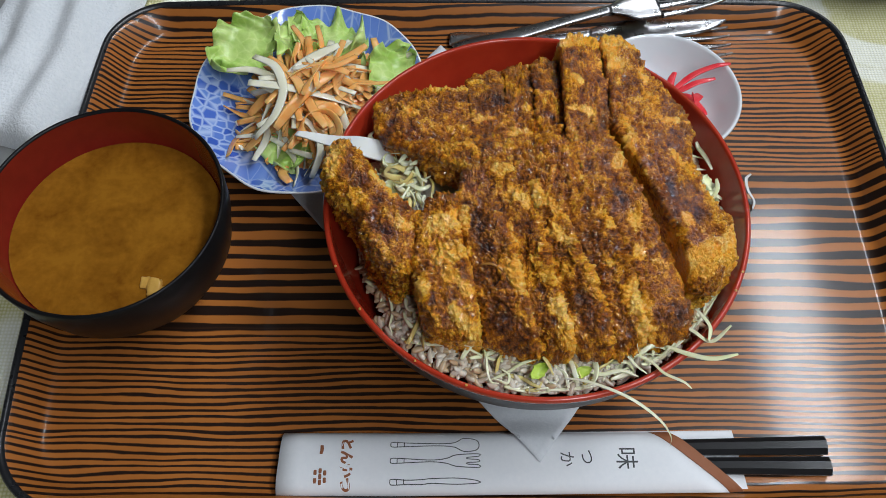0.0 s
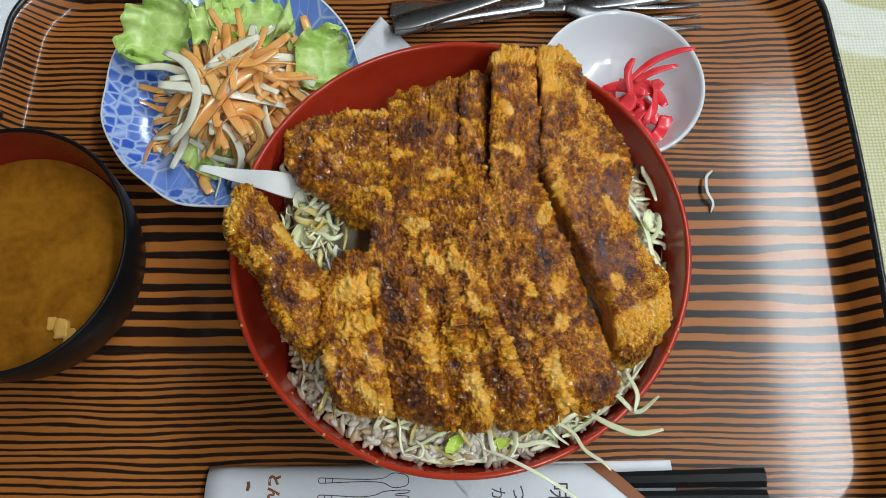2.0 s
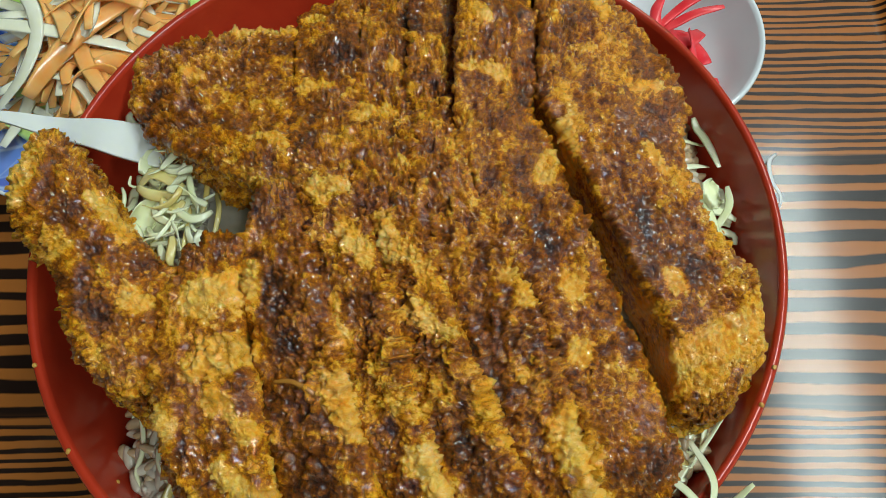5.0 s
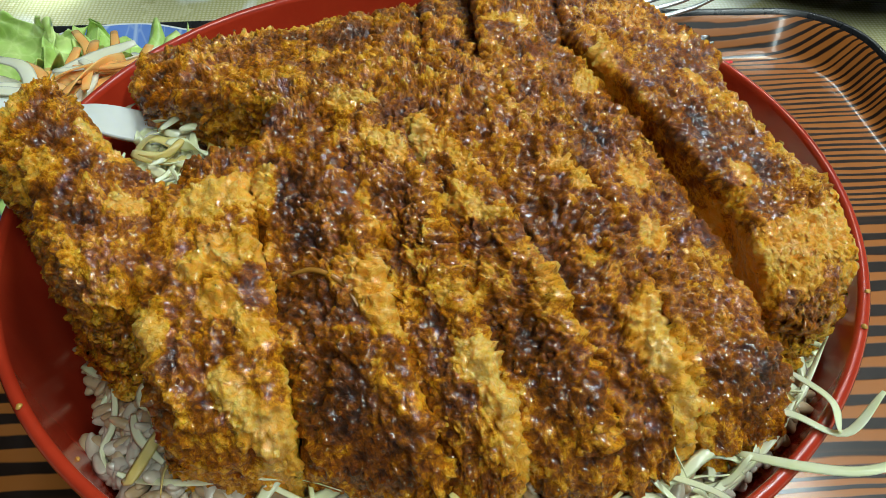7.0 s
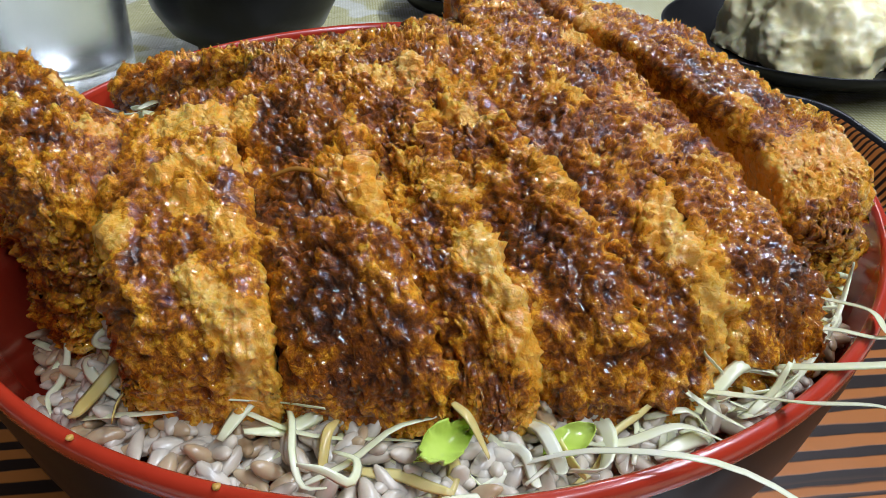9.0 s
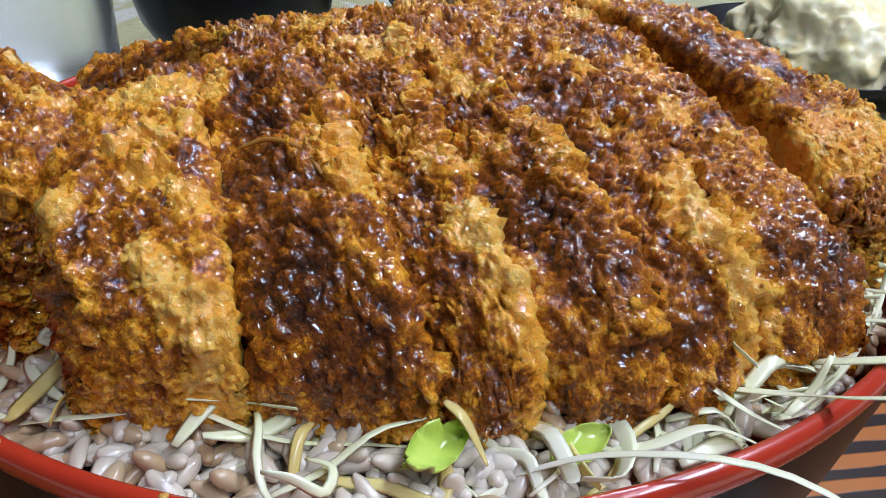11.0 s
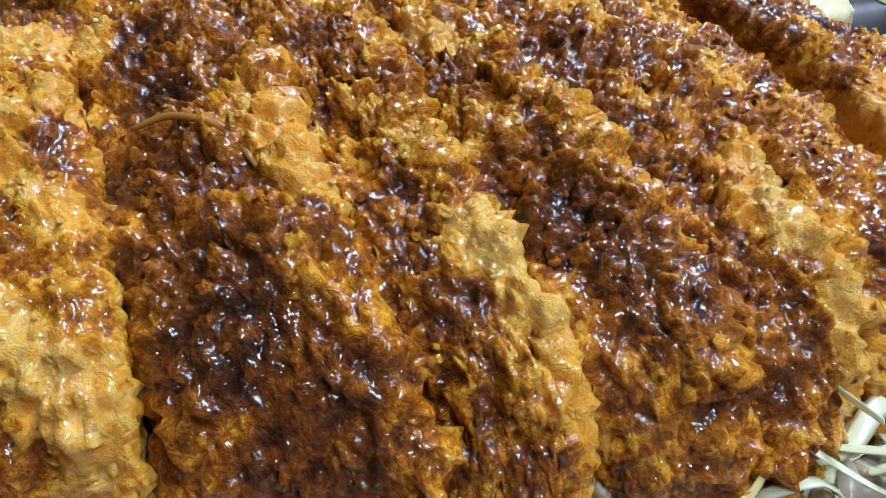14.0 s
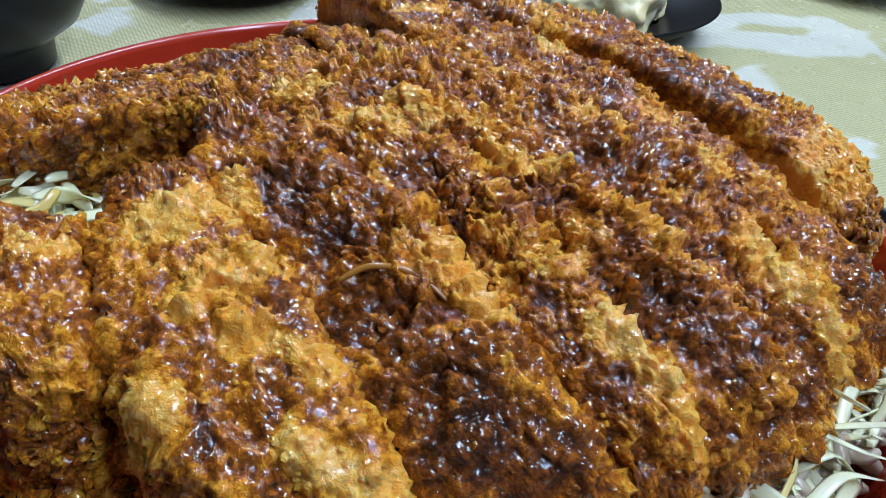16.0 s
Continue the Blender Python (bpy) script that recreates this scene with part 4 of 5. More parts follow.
for c, tn, s in (((-0.056, 0.003, 0.0712), 40, 0.008), ((-0.056, 0.013, 0.0720), 110, 0.008), ((-0.047, 0.002, 0.0735), 70, 0.006), ((0.067, 0.008, 0.0672), 80, 0.006)):
    tagged(leaf_piece("cabbage_scrap", c, s, tn, (35, 20), M_CABBAGE, "crumpled pale scrap of cabbage by the cutlet", "cabbage", 0.5, seed=tn, frill=0.05, aspect=1.5), group="cabbage scraps")
tagged(loose_strand("sauced_strand", [(-0.0585, 0.0085, 0.0745), (-0.0545, 0.0105, 0.0775), (-0.0490, 0.0080, 0.0770), (-0.0480, 0.0055, 0.0760), (-0.0545, 0.0060, 0.0765), (-0.0580, 0.0080, 0.0760)], 0.0028, 0.0007, M_CABBAGEDIP, "looped olive-coloured cabbage ring with sauce", "cabbage"), group="sauced cabbage pieces")
for k, (x0, y0) in enumerate(((-0.044, 0.006), (-0.041, 0.001), (-0.047, -0.001))):
    tagged(loose_strand("sauced_strand", [(x0, y0 + 0.006, 0.0755), (x0 + 0.002, y0, 0.0785), (x0 + 0.001, y0 - 0.007, 0.0775)], 0.0012, 0.0003, M_CABBAGEDIP, "curled strand of sauced cabbage", "cabbage"), group="sauced cabbage pieces")
# fried onion-like shred lying in a pool of sauce on the cutlet
loose_strand("fried_shred", [(-0.0225, -0.0385, 0.0900), (-0.0190, -0.0388, 0.0911), (-0.0150, -0.0410, 0.0906), (-0.0125, -0.0445, 0.0885)], 0.0010, 0.0007, M_BROWNED, "thin browned shred stuck in the sauce", "crumb")
loose_strand("fried_shred", [(-0.0148, -0.0480, 0.0868), (-0.0142, -0.0505, 0.0862), (-0.0125, -0.0525, 0.0856)], 0.0011, 0.0008, M_TOFU, "golden curl of crust on the cutlet", "crumb")


def crumb_on(name, x, y, z, s, material, label):
    bm = bmesh.new()
    bmesh.ops.create_icosphere(bm, subdivisions=2, radius=s)
    for v in bm.verts:
        v.co *= 1 + 0.5 * (noise.noise(v.co * (2.5 / s) * 0.4 + Vector((x, y, z)) * 900))
        v.co.z *= 0.6
        v.co += Vector((x, y, z))
    return tagged(part(name, bm, material), label, "crumb", "crumbs on the bowl")


for a, rr in ((216, 0.0800), (222, 0.0775), (236, 0.0802), (202, 0.0802), (-24, 0.0800), (-40, 0.0745), (250, 0.0800), (-30, 0.0800)):
    crumb_on("bread_crumb", rr * math.cos(radians(a)), rr * math.sin(radians(a)), RIM_Z + 0.0002 if rr > 0.079 else 0.0645, 0.0005, M_TOFU, "tiny fried crumb stuck to the red rim")


# ---- soup ----
def soup_bowl(x, y, name="soup_bowl", label="black soup bowl with red inside and rounded sides"):
    root = empty(name, (x, y, 0))
    h = 0.0605
    inside = [(0, 0.012), (0.018, 0.0125), (0.032, 0.019), (0.041, 0.031), (0.0455, 0.045), (0.0472, h - 0.0010)]
    part("lining", lathe(inside, 96), M_REDDARK, root, "red lacquer inside, with shade put into its colour")
    out = [(0.0472, h - 0.0010), (0.0477, h), (0.0485, h), (0.0490, h - 0.0010), (0.0482, 0.046), (0.0450, 0.031), (0.0385, 0.019), (0.0285, 0.0120), (0.0265, 0.0105), (0.0260, 0.0006), (0.0245, 0.0003), (0.0235, 0.0006), (0.0230, 0.009), (0, 0.0095)]
    part("shell", lathe(out, 96), M_BLACK, root, "glossy black lacquer outside")
    return tagged(root, label, "bowl")


SX, SY = -0.1715, 0.0035
soup_bowl(SX, SY)
sb = lathe([(0, 0.0410), (0.03, 0.0410), (0.0430, 0.0411), (0.0441, 0.0416)], 72)
for v in sb.verts:
    v.co.x += SX
    v.co.y += SY
tagged(part("miso_soup", sb, M_SOUP), "cloudy brown miso soup nearly filling the bowl", "soup")
for x, y, s in ((-0.1515, -0.0235, 0.0052), (-0.1555, -0.0215, 0.0036), (-0.1480, -0.0265, 0.0042)):
    bm = bmesh.new()
    bmesh.ops.create_cube(bm, size=2.0)
    bmesh.ops.bevel(bm, geom=bm.edges[:], offset=0.5, segments=3, affect="EDGES", profile=0.5)
    bmesh.ops.subdivide_edges(bm, edges=bm.edges[:], cuts=1)
    for v in bm.verts:
        k = 1 + 0.35 * noise.noise(v.co * 1.6 + Vector((x, y, 0)) * 500)
        v.co = Vector((x + v.co.x * s * 0.55 * k, y + v.co.y * s * 0.75 * k, 0.0408 + v.co.z * s * 0.30 * k))
    tagged(part("fried_tofu", bm, M_TOFU), "soft yellow piece of fried tofu in soup", "tofu", "tofu pieces")

# ---- salad on the blue plate ----
PX, PY = -0.1010, 0.0925


def lobes(a, k):
    return 1 + (0.012 if k > 2 else 0.004) * math.cos(7 * a + 0.6) + 0.006 * math.cos(13 * a)


def salad_plate():
    root = empty("salad_plate", (PX, PY, 0))
    up = [(0, 0.0048), (0.022, 0.0050), (0.034, 0.0068), (0.046, 0.0125), (0.0565, 0.0195), (0.0580, 0.0208)]
    part("glazed_top", lathe(up, 112, lobes), M_PLATE, root, "blue and white floral glaze")
    low = [(0.0580, 0.0208), (0.0587, 0.0210), (0.0590, 0.0203), (0.0570, 0.0178), (0.046, 0.0098), (0.034, 0.0042), (0.0290, 0.0030), (0.0285, 0.0004), (0.0265, 0.0004), (0.026, 0.0025), (0, 0.0028)]
    part("underside", lathe(low, 112, lambda a, k: lobes(a, 3)), M_WHITE, root, "white glazed underside")
    return tagged(root, "blue and white floral porcelain plate with scalloped edge", "plate")


salad_plate()


def heap(count, seed, w0, w1, spread, top, l0, l1):
    rng = random.Random(seed)
    out = []
    cx, cy = PX + 0.003, PY - 0.004
    for _ in range(count):
        r, a = spread * math.sqrt(rng.random()), rng.uniform(0, 6.283)
        x, y = cx + r * math.cos(a) * 0.95, cy + r * math.sin(a)
        z = 0.0075 + top * (1 - (r / spread) ** 2) * rng.uniform(0.35, 1.0) + 0.004
        head, ln = rng.uniform(0, 6.283), rng.uniform(l0, l1)
        bend, lift = rng.gauss(0, 0.42), rng.gauss(0.03, 0.14)
        p = np.array((x, y, z)) - np.array((math.cos(head), math.sin(head), lift)) * ln / 2
        pts = []
        for k in range(5):
            q = p.copy()
            rr = math.hypot(q[0] - PX, q[1] - PY)
            q[2] = max(q[2], 0.0072 + max(0, rr - 0.03) * 0.55)
            pts.append(q)
            p = p + np.array((math.cos(head), math.sin(head), lift)) * ln / 4
            head += bend
            lift -= rng.uniform(0.05, 0.3)
        w = rng.uniform(w0, w1)
        out.append(strand(pts, w * rng.uniform(0.8, 1.25), w * rng.uniform(0.16, 0.36), 18, 8, 0.3, rng.gauss(0, 1.8)))
    return out


def salad_base():
    n = 26
    V, F = [], []
    for i in range(n):
        for j in range(n):
            u, w = i / (n - 1) * 2 - 1, j / (n - 1) * 2 - 1
            d = math.hypot(u, w)
            k = max(0.0, 1 - d ** 2)
            f = 0.034 / max(1.0, d)
            V.append((PX + 0.003 + u * f, PY - 0.004 + w * f, 0.0060 + 0.013 * k ** 0.7 * (0.7 + 0.6 * fbm(np.array([[u * 5, w * 5, 2.0]]), 2, 8)[0])))
    for i in range(n - 1):
        for j in range(n - 1):
            F.append((i * n + j, (i + 1) * n + j, (i + 1) * n + j + 1, i * n + j + 1))
    return V, F


tagged(raw("salad_mound", *salad_base(), M_CARROT), "orange carrot salad heaped under loose strips", "carrot salad", kind="stuff")
for v, f in heap(190, 5, 0.0030, 0.0050, 0.026, 0.034, 0.026, 0.050):
    tagged(raw("carrot_strip", v, f, M_CARROT), "orange carrot strip coated in creamy dressing", "carrot", "carrot strips in the salad")
for v, f in heap(50, 6, 0.0030, 0.0048, 0.027, 0.038, 0.030, 0.054):
    tagged(raw("root_strip", v, f, M_RADISH), "pale root strip lying through the carrot salad", "root", "root strips in the salad")
for c, s, tn, tp, sd in (((-0.134, 0.117, 0.027), 0.031, 35, (18, -10), 1), ((-0.094, 0.123, 0.022), 0.036, 150, (20, 8), 2), ((-0.062, 0.106, 0.020), 0.026, 60, (25, 0), 3), ((-0.111, 0.066, 0.015), 0.026, -70, (12, 6), 4), ((-0.108, 0.118, 0.024), 0.028, 100, (25, 10), 6)):
    tagged(leaf_piece("lettuce_leaf", c, s, tn, tp, M_LETTUCE, "frilly green lettuce leaf under the carrot salad", "lettuce", 0.25, 44, sd, 0.13, 1.2, 0.0006), group="lettuce leaves")

# ---- pickle dish ----
DX, DY = 0.0725, 0.0900


def pickle_dish():
    prof = [(0, 0.0040), (0.017, 0.0042), (0.0235, 0.0065), (0.0305, 0.0150), (0.0350, 0.0240), (0.0360, 0.0252), (0.0368, 0.0252), (0.0372, 0.0243), (0.0335, 0.0145), (0.0255, 0.0048), (0.0190, 0.0030), (0.0188, 0.0004), (0.0172, 0.0004), (0.0168, 0.0026), (0, 0.0028)]
    bm = lathe(prof, 96)
    for v in bm.verts:
        v.co.x += DX
        v.co.y += DY
    return tagged(part("pickle_dish", bm, M_WHITE), "small white porcelain dish for pickles", "dish")


pickle_dish()
rng = random.Random(21)
for k in range(24):
    x, y = DX + 0.008 + rng.uniform(-0.016, 0.012), DY - 0.007 + rng.uniform(-0.012, 0.010)
    head, ln = rng.uniform(0, 3.14), rng.uniform(0.014, 0.026)
    z = 0.010 + rng.uniform(0, 0.008)
    pts = []
    for q in range(4):
        t = q / 3 - 0.5
        px, py = x + math.cos(head + 0.6 * t) * ln * t, y + math.sin(head + 0.6 * t) * ln * t
        rr = math.hypot(px - DX, py - DY)
        pts.append((px, py, max(z + rng.uniform(-0.002, 0.002), 0.0065 + max(0, rr - 0.022) * 1.15)))
    tagged(loose_strand("ginger_strip", pts, rng.uniform(0.0045, 0.0085), 0.0009, M_GINGER, "bright red strip of pickled ginger", "pickle", 0.4, rng.gauss(0, 1.0), 14), group="pickled ginger strips")
for pts in ([(0.078, 0.094, 0.020), (0.088, 0.101, 0.0235), (0.098, 0.1040, 0.0265), (0.106, 0.1050, 0.0275)], [(0.080, 0.093, 0.020), (0.089, 0.0965, 0.023), (0.0985, 0.0985, 0.024)], [(0.0785, 0.087, 0.017), (0.0765, 0.096, 0.023), (0.0790, 0.102, 0.0245)]):
    tagged(loose_strand("ginger_strip", pts, 0.0036, 0.0014, M_GINGER, "long curved strip of pickled ginger", "pickle", 0.4, 0.4, 18), group="pickled ginger strips")


# ---- cutlery ----
def ribbon(samples, thick=0.0012):
    """A bar along x from (x, half width, height) samples."""
    bm = bmesh.new()
    rings = []
    for x, w, z in samples:
        rings.append([bm.verts.new((x, yy, zz)) for yy, zz in ((-w, z - thick * 0.2), (-w * 0.7, z + thick * 0.5), (0, z + thick * 0.75), (w * 0.7, z + thick * 0.5), (w, z - thick * 0.2), (0, z - thick * 0.5))])
    for a, b in zip(rings, rings[1:]):
        for i in range(6):
            j = (i + 1) % 6
            bm.faces.new((a[i], b[i], b[j], a[j]))
    bm.faces.new(rings[0])
    bm.faces.new(rings[-1][::-1])
    bmesh.ops.recalc_face_normals(bm, faces=bm.faces[:])
    return bm


def smooth_samples(rows, n=40):
    return [tuple(p) for p in curve_pts(rows, n)]


def fork(x, y, z, turn, tip, label):
    root = empty("fork", (0, 0, 0))
    root.matrix_basis = pose(x, y, z, 0, tip, turn)
    part("handle", ribbon(smooth_samples([(0, 0.0045, 0), (0.01, 0.0058, 0), (0.035, 0.0046, 0.001), (0.065, 0.0032, 0.003), (0.086, 0.0030, 0.0045)]), 0.0022), M_STEEL, root)
    part("fork_head", ribbon(smooth_samples([(0.086, 0.0030, 0.0045), (0.092, 0.0060, 0.0040), (0.100, 0.0105, 0.0030), (0.112, 0.0112, 0.0022)]), 0.0014), M_STEEL, root)
    for k in range(4):
        yy = -0.0093 + k * 0.0062
        bm = ribbon(smooth_samples([(0.1118, 0.0019, 0.0022), (0.125, 0.0015, 0.0018), (0.140, 0.0012, 0.0030), (0.150, 0.0005, 0.0052)]), 0.0013)
        for v in bm.verts:
            v.co.y += yy
        part("tine", bm, M_STEEL, root)
    return tagged(root, label, "fork", "forks at the back of the tray")


fork(-0.0300, 0.1320, 0.0085, 13.0, -3.0, "stainless steel fork lying on the knife")
fork(-0.0320, 0.1455, 0.0020, -2.5, 0.0, "stainless steel fork partly under another fork")
knife = empty("table_knife", (0, 0, 0))
knife.matrix_basis = pose(-0.0300, 0.1350, 0.0040, 0, -0.8, 7.5)
part("handle", ribbon(smooth_samples([(0, 0.0050, 0), (0.006, 0.0058, 0), (0.04, 0.0048, 0.0002), (0.075, 0.0040, 0.0004)]), 0.0040), M_STEEL, knife)
part("blade", ribbon(smooth_samples([(0.075, 0.0040, 0.0004), (0.084, 0.0062, 0.0004), (0.115, 0.0080, 0.0002), (0.138, 0.0064, 0), (0.150, 0.0010, 0)]), 0.0012), M_STEEL, knife)
tagged(knife, "stainless steel table knife under a fork", "knife")


# ---- paper and chopsticks ----
def nap_h(x, y):
    z = 0.0003
    if y < -0.066:
        z += 0.0074 * min(1.0, (-0.066 - y) / 0.009)
    return z + 0.0003 * math.sin(x * 300) * math.sin(y * 260)


sheet("paper_napkin", ((0.0035, -0.0855), (0.076, 0.011), (-0.037, 0.1425), (-0.1095, 0.046)), 60, nap_h, M_NAPKIN, "thin white paper napkin under the rice bowl", "napkin")

sleeve = empty("chopstick_sleeve", (-0.1, -0.085, 0))
sv = Matrix.Translation((0.1, 0.085, 0))


def sleeve_part(name, quad, height, material, label=""):
    V, F = sheet("", quad, 20, height, None, "", "")
    ob = raw(name, V, F, material, sleeve, label)
    ob.matrix_parent_inverse = sv
    return ob


def pouch(x, y):
    t = (y + 0.0848) / 0.0130
    return 0.0012 + 0.0052 * max(0.0, 1 - t ** 4) ** 0.7


sleeve_part("back_sheet", ((-0.1025, -0.0980), (0.0880, -0.0972), (0.0852, -0.0705), (-0.1015, -0.0722)), lambda x, y: 0.0002, M_PAPER)
sleeve_part("front_sheet", ((-0.1025, -0.0980), (0.0790, -0.0965), (0.0500, -0.0716), (-0.1015, -0.0722)), pouch, M_PAPER)
sleeve_part("printed_band", ((0.0790, -0.0965), (0.0845, -0.0962), (0.0575, -0.0714), (0.0500, -0.0716)), lambda x, y: pouch(x, y) + 0.0003, M_BROWNINK, "diagonal brown printed band")


def printed(text, x, y, size, turn, material, name="lettering", bold=0.0):
    cu = bpy.data.curves.new(name, "FONT")
    cu.body, cu.size, cu.align_x, cu.align_y = text, size, "CENTER", "CENTER"
    cu.extrude = 0.00003
    cu.offset = bold
    ob = new(name, cu)
    dg = bpy.context.evaluated_depsgraph_get()
    me = bpy.data.meshes.new_from_object(ob.evaluated_get(dg))
    bpy.data.objects.remove(ob)
    m = pose(x, y, 0, 0, 0, turn)
    for v in me.vertices:
        q = m @ v.co
        v.co = (q.x, q.y, pouch(q.x, q.y) + 0.00038 + v.co.z)
    me.materials.clear()
    o = link_mesh(name, me, material, sleeve, "", False)
    o.matrix_parent_inverse = sv
    return o


def line_print(ctrl, w=0.00035, n=26, name="line_drawing"):
    v, f = strand([(x, y, 0) for x, y in ctrl], w, 0.0001, n, 4, 0.0)
    v = [(p[0], p[1], p[2] + pouch(p[0], p[1]) + 0.00036) for p in v]
    o = raw(name, v, f, M_INK, sleeve, "thin dark printed outline")
    o.matrix_parent_inverse = sv
    return o


printed("とんかつ", -0.0748, -0.0858, 0.0054, -90, M_BROWNINK, bold=0.00028)
v, f = strand([(-0.0848, -0.0782, 0), (-0.0846, -0.0800, 0), (-0.0850, -0.0818, 0)], 0.0014, 0.0001, 8, 6, 0.2)
ob = raw("printed_mark", [(p[0], p[1], p[2] + pouch(p[0], p[1]) + 0.00036) for p in v], f, M_BROWNINK, sleeve, "short brown brush mark")
ob.matrix_parent_inverse = sv
for k, (dx, dy) in enumerate(((-0.0020, 0.0016), (-0.0020, -0.0016), (0.0, 0.0022), (0.0, -0.0022), (0.0019, 0.0014), (0.0019, -0.0014), (0.0, 0.0))):
    v, f = strand([(-0.0848 + dx, -0.0908 + dy - 0.0010, 0), (-0.0848 + dx, -0.0908 + dy + 0.0010, 0)], 0.0013, 0.0001, 4, 6, 0.2)
    ob = raw("printed_mark", [(p[0], p[1], p[2] + pouch(p[0], p[1]) + 0.00036) for p in v], f, M_BROWNINK, sleeve, "block of a brown printed crest")
    ob.matrix_parent_inverse = sv
printed("味", 0.0380, -0.0835, 0.0095, -90, M_INK)
printed("つ", 0.0224, -0.0830, 0.0065, -90, M_INK)
printed("か", 0.0142, -0.0838, 0.0065, -90, M_INK)
# outlined spoon, fork and knife
line_print([(-0.0568, -0.0780), (-0.0560, -0.0770), (-0.0500, -0.0773), (-0.0380, -0.0776), (-0.0310, -0.0772), (-0.0270, -0.0752), (-0.0220, -0.0760), (-0.0208, -0.0781), (-0.0220, -0.0802), (-0.0270, -0.0808), (-0.0310, -0.0790), (-0.0380, -0.0785), (-0.0500, -0.0788), (-0.0560, -0.0790), (-0.0568, -0.0780)], n=60)
line_print([(-0.0568, -0.0846), (-0.0560, -0.0836), (-0.0500, -0.0838), (-0.0400, -0.0843), (-0.0340, -0.0836), (-0.0300, -0.0822), (-0.0212, -0.0818), (-0.0212, -0.0828), (-0.0255, -0.0832), (-0.0255, -0.0838), (-0.0212, -0.0841), (-0.0212, -0.0850), (-0.0255, -0.0853), (-0.0255, -0.0859), (-0.0212, -0.0862), (-0.0212, -0.0872), (-0.0300, -0.0868), (-0.0340, -0.0856), (-0.0400, -0.0850), (-0.0500, -0.0854), (-0.0560, -0.0856), (-0.0568, -0.0846)], n=90)
line_print([(-0.0568, -0.0930), (-0.0560, -0.0919), (-0.0500, -0.0922), (-0.0440, -0.0920), (-0.0400, -0.0916), (-0.0300, -0.0914), (-0.0225, -0.0922), (-0.0210, -0.0932), (-0.0300, -0.0937), (-0.0400, -0.0934), (-0.0440, -0.0938), (-0.0500, -0.0938), (-0.0560, -0.0940), (-0.0568, -0.0930)], n=60)
for yy in (-0.0780, -0.0846, -0.0929):
    for xx in (-0.0540, -0.0512):
        line_print([(xx, yy + 0.0010), (xx, yy - 0.0010)], n=3)
tagged(sleeve, "white paper chopstick sleeve with brown and outline print", "chopstick sleeve")

for y0, y1 in ((-0.0775, -0.0800), (-0.0860, -0.0850)):
    bm = bmesh.new()
    rings = []
    for k in range(9):
        t = k / 8
        x, r = 0.1215 - 0.19 * t, 0.0036 - 0.0020 * t
        y = y0 + (y1 - y0) * t
        rings.append([bm.verts.new((x, y + r * 1.15 * math.cos(a) / (1 if i % 2 else 1.02), max(0.0004, 0.0030 + r * 0.72 * math.sin(a)))) for i, a in enumerate([2 * math.pi * (i + 0.5) / 8 for i in range(8)])])
    for a, b in zip(rings, rings[1:]):
        for i in range(8):
            bm.faces.new((a[i], a[(i + 1) % 8], b[(i + 1) % 8], b[i]))
    bm.faces.new(rings[0])
    bm.faces.new(rings[-1])
    bmesh.ops.recalc_face_normals(bm, faces=bm.faces[:])
    tagged(part("chopstick", bm, M_BLACK, smooth=False), "black lacquered chopstick half inside its sleeve", "chopstick", "pair of chopsticks")

# a sliver of clear film on the tray
tagged(loose_strand("film_sliver", [(0.1165, 0.0575, 0.0010), (0.1125, 0.0530, 0.0035), (0.1120, 0.0460, 0.0040), (0.1145, 0.0410, 0.0025), (0.1135, 0.0370, 0.0008)], 0.0016, 0.0005, M_CORE, "thin curled pale sliver on the tray", "scrap"), group="")

# ---- towel on its holder ----
def towel():
    n, m = 90, 46
    V, F = [], []
    for i in range(n):
        for j in range(m):
            u, w = i / (n - 1), j / (m - 1) * 2 - 1
            edge = (1 - abs(w) ** 5) * (1 - abs(2 * u - 1) ** 14)
            z = 0.019 * max(0.0, edge) ** 0.5
            z += (0.0025 * math.sin(9 * w + 5 * u + 1.5) + 0.0035 * (fbm(np.array([[u * 6, w * 2.5, 0.0]]), 3, 4)[0] - 0.5)) * edge
            V.append(((w * 0.036) + 0.004 * math.sin(u * 5), (u - 0.5) * 0.150, z))
    for i in range(n - 1):
        for j in range(m - 1):
            F.append((i * m + j, i * m + j + 1, (i + 1) * m + j + 1, (i + 1) * m + j))
    ob = raw("hand_towel", V, F, M_TOWEL)
    ob.matrix_basis = pose(-0.2460, 0.150, TABLE_Z + 0.006, 0, 0, -16)
    return tagged(ob, "damp white folded hand towel beside the tray", "towel")


towel()
hold = box("towel_holder", -0.045, -0.11, 0, 0.045, 0.11, 0.005, M_GREY, 0.002)
hold.matrix_basis = pose(-0.272, 0.118, TABLE_Z + 0.0005, 0, 0, -16)
tagged(hold, "flat grey plastic towel holder on the table", "towel holder")

# ---- things farther back on the table ----
far = soup_bowl(-0.066, 0.272, "soup_bowl", "black soup bowl standing behind the tray")
far.location.z = TABLE_Z + 0.001


def dark_dish(x, y, r, label):
    prof = [(0, 0.004), (r * 0.55, 0.0042), (r * 0.8, 0.008), (r * 0.98, 0.0165), (r, 0.0172), (r * 1.01, 0.0165), (r * 0.83, 0.006), (r * 0.6, 0.002), (r * 0.55, 0.0003), (0, 0.0003)]
    ob = part("side_dish", lathe(prof, 80), M_BLACK)
    ob.location = (x, y, TABLE_Z + 0.001)
    return tagged(ob, label, "dish", "dishes behind the tray")


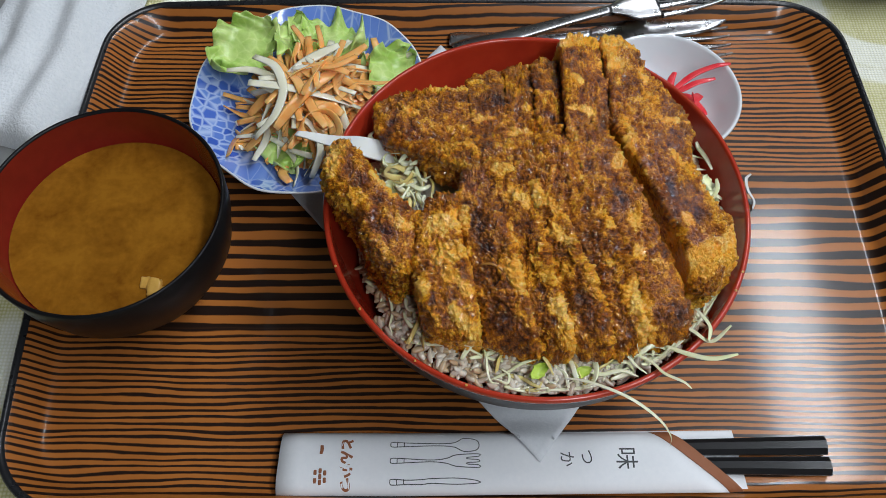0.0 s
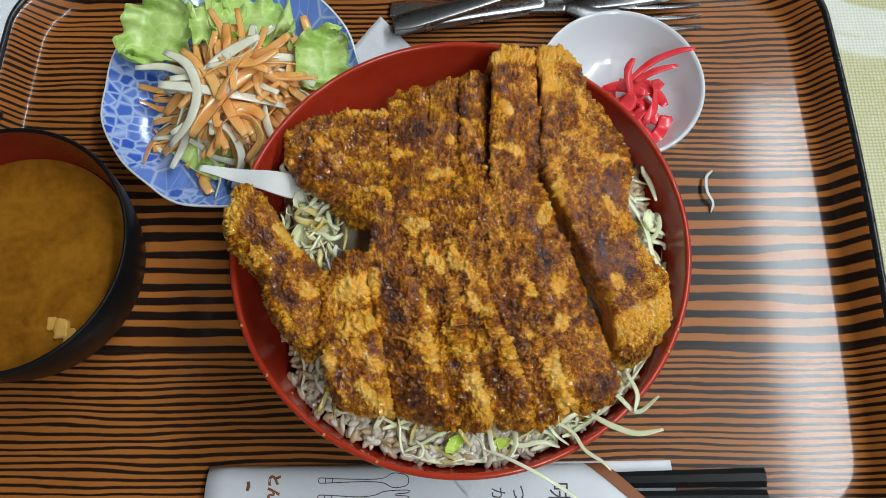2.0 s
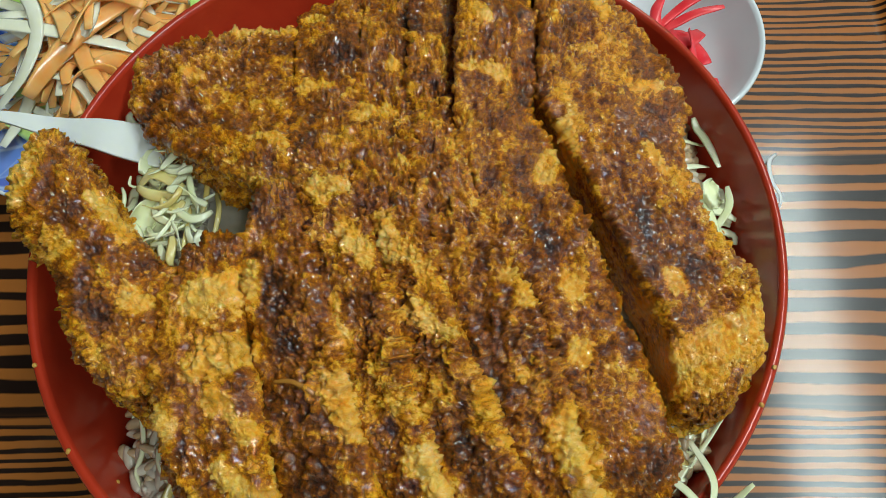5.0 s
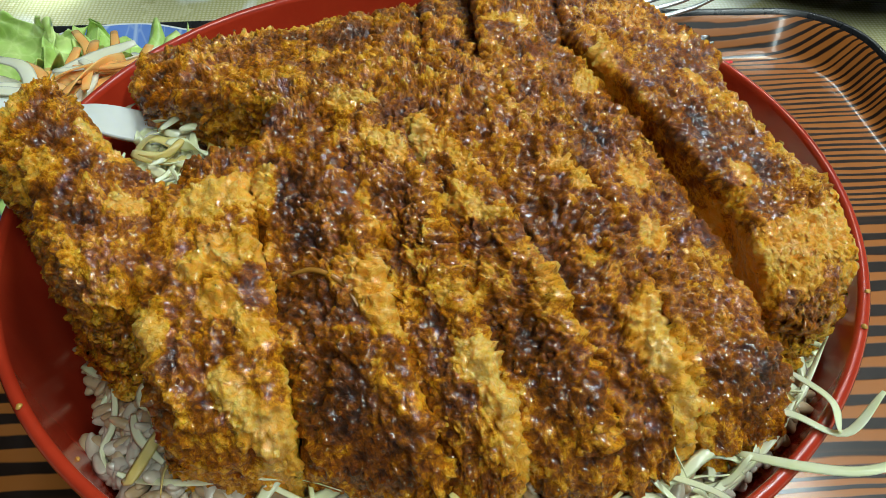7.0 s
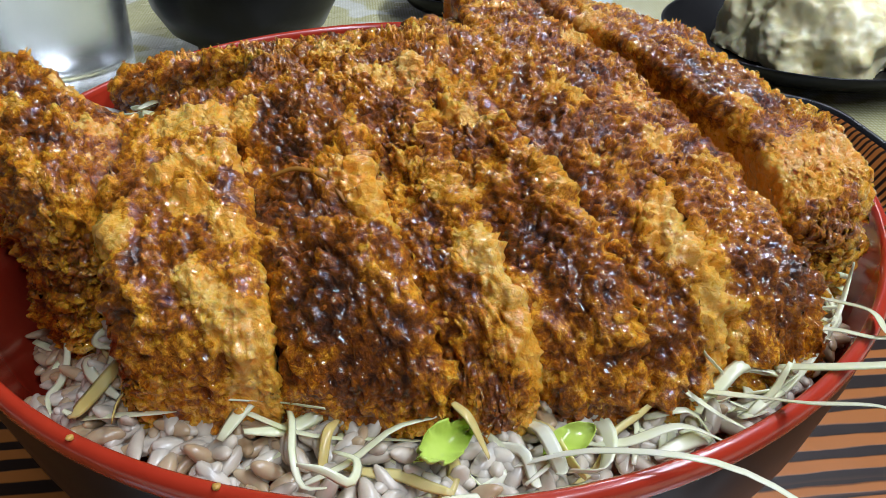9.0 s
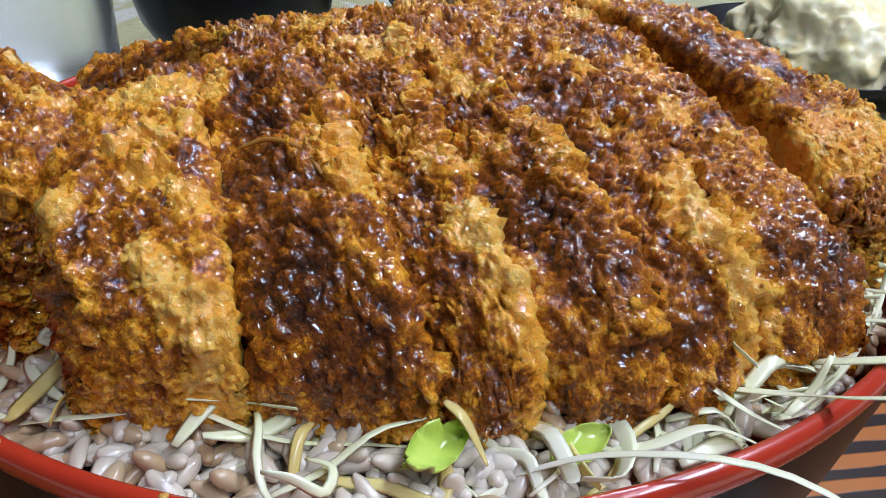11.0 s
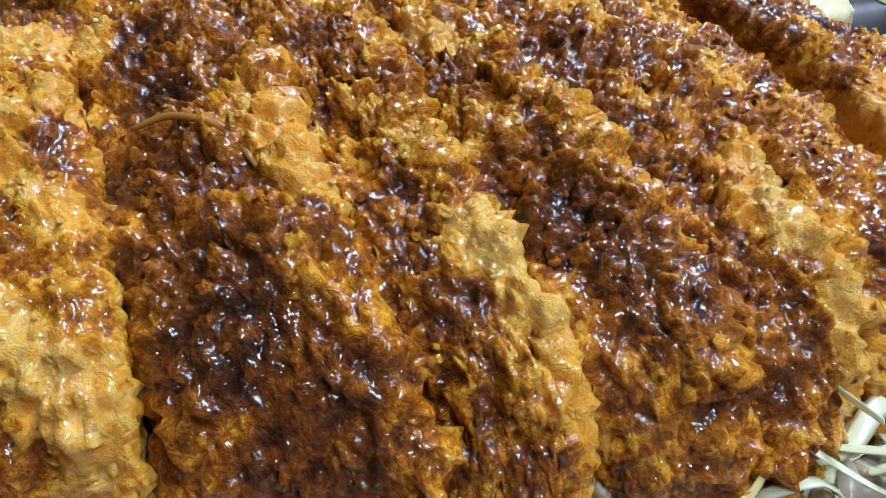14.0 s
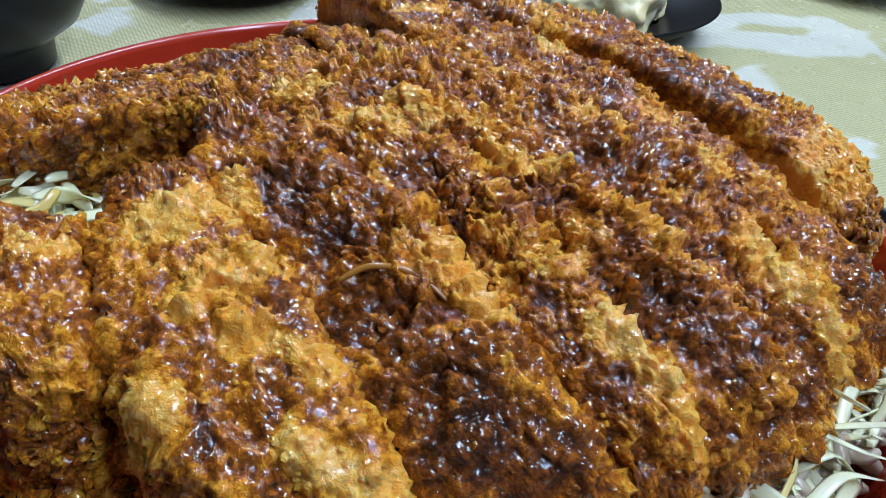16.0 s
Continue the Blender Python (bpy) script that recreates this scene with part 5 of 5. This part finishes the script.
def mash(x, y, r, h, seed, label):
    """A rounded heap of soft mash with chunks sunk in it."""
    bm = bmesh.new()
    bmesh.ops.create_icosphere(bm, subdivisions=6, radius=1.0)
    q = np.array([v.co[:] for v in bm.verts])
    soft = np.stack([fbm(q * 6, 2, 5), fbm(q * 6, 2, 6), fbm(q * 6, 2, 7)], -1) - 0.5
    bits, size = cells(q * 5.0 + 1.2 * soft, seed)
    grow = 1 + 0.45 * (fbm(q * 2.2 + seed, 2, seed) - 0.5) + 0.08 * size * np.clip(1.15 - bits, 0, 1) + 0.05 * (fbm(q * 14, 2, seed + 1) - 0.5)
    for v, k in zip(bm.verts, grow):
        v.co = (x + v.co.x * r * 0.92 * k, y + v.co.y * r * 0.92 * k, TABLE_Z + 0.006 + max(0.0, v.co.z) * h * 0.92 * k)
    return tagged(part("potato_salad", bm, M_POTATO), label, "potato salad", kind="stuff")


dark_dish(0.2150, 0.2440, 0.0720, "round black side dish holding potato salad")
mash(0.2180, 0.2440, 0.046, 0.044, 3, "lumpy yellow potato salad heaped on a dish")
dark_dish(0.0600, 0.3450, 0.0500, "small black side dish behind the rice bowl")
mash(0.0640, 0.3470, 0.030, 0.022, 7, "pale potato salad portion on a small dish")


def tumbler(x, y):
    root = empty("water_glass", (x, y, TABLE_Z + 0.001))
    part("glass_wall", lathe([(0, 0.010), (0.026, 0.010), (0.029, 0.014), (0.0335, 0.098), (0.0345, 0.1), (0.0355, 0.098), (0.031, 0.006), (0.029, 0.0004), (0, 0.0004)], 64), M_CUP, root)
    part("water", lathe([(0, 0.0105), (0.0255, 0.0105), (0.0288, 0.0145), (0.0320, 0.072), (0, 0.072)], 64), M_WATER, root, "clear drinking water")
    for ob in root.children:
        ob.visible_shadow = False
    return tagged(root, "clear water glass standing behind the tray", "glass")


tumbler(-0.150, 0.246)
bm = lathe([(0, 0.004), (0.05, 0.0045), (0.07, 0.010), (0.082, 0.018), (0.083, 0.0172), (0.068, 0.006), (0.05, 0.0003), (0, 0.0003)], 80)
wp = part("white_plate", bm, M_WHITE)
wp.location = (0.46, 0.26, TABLE_Z + 0.001)
tagged(wp, "round white plate farther along the table", "plate")
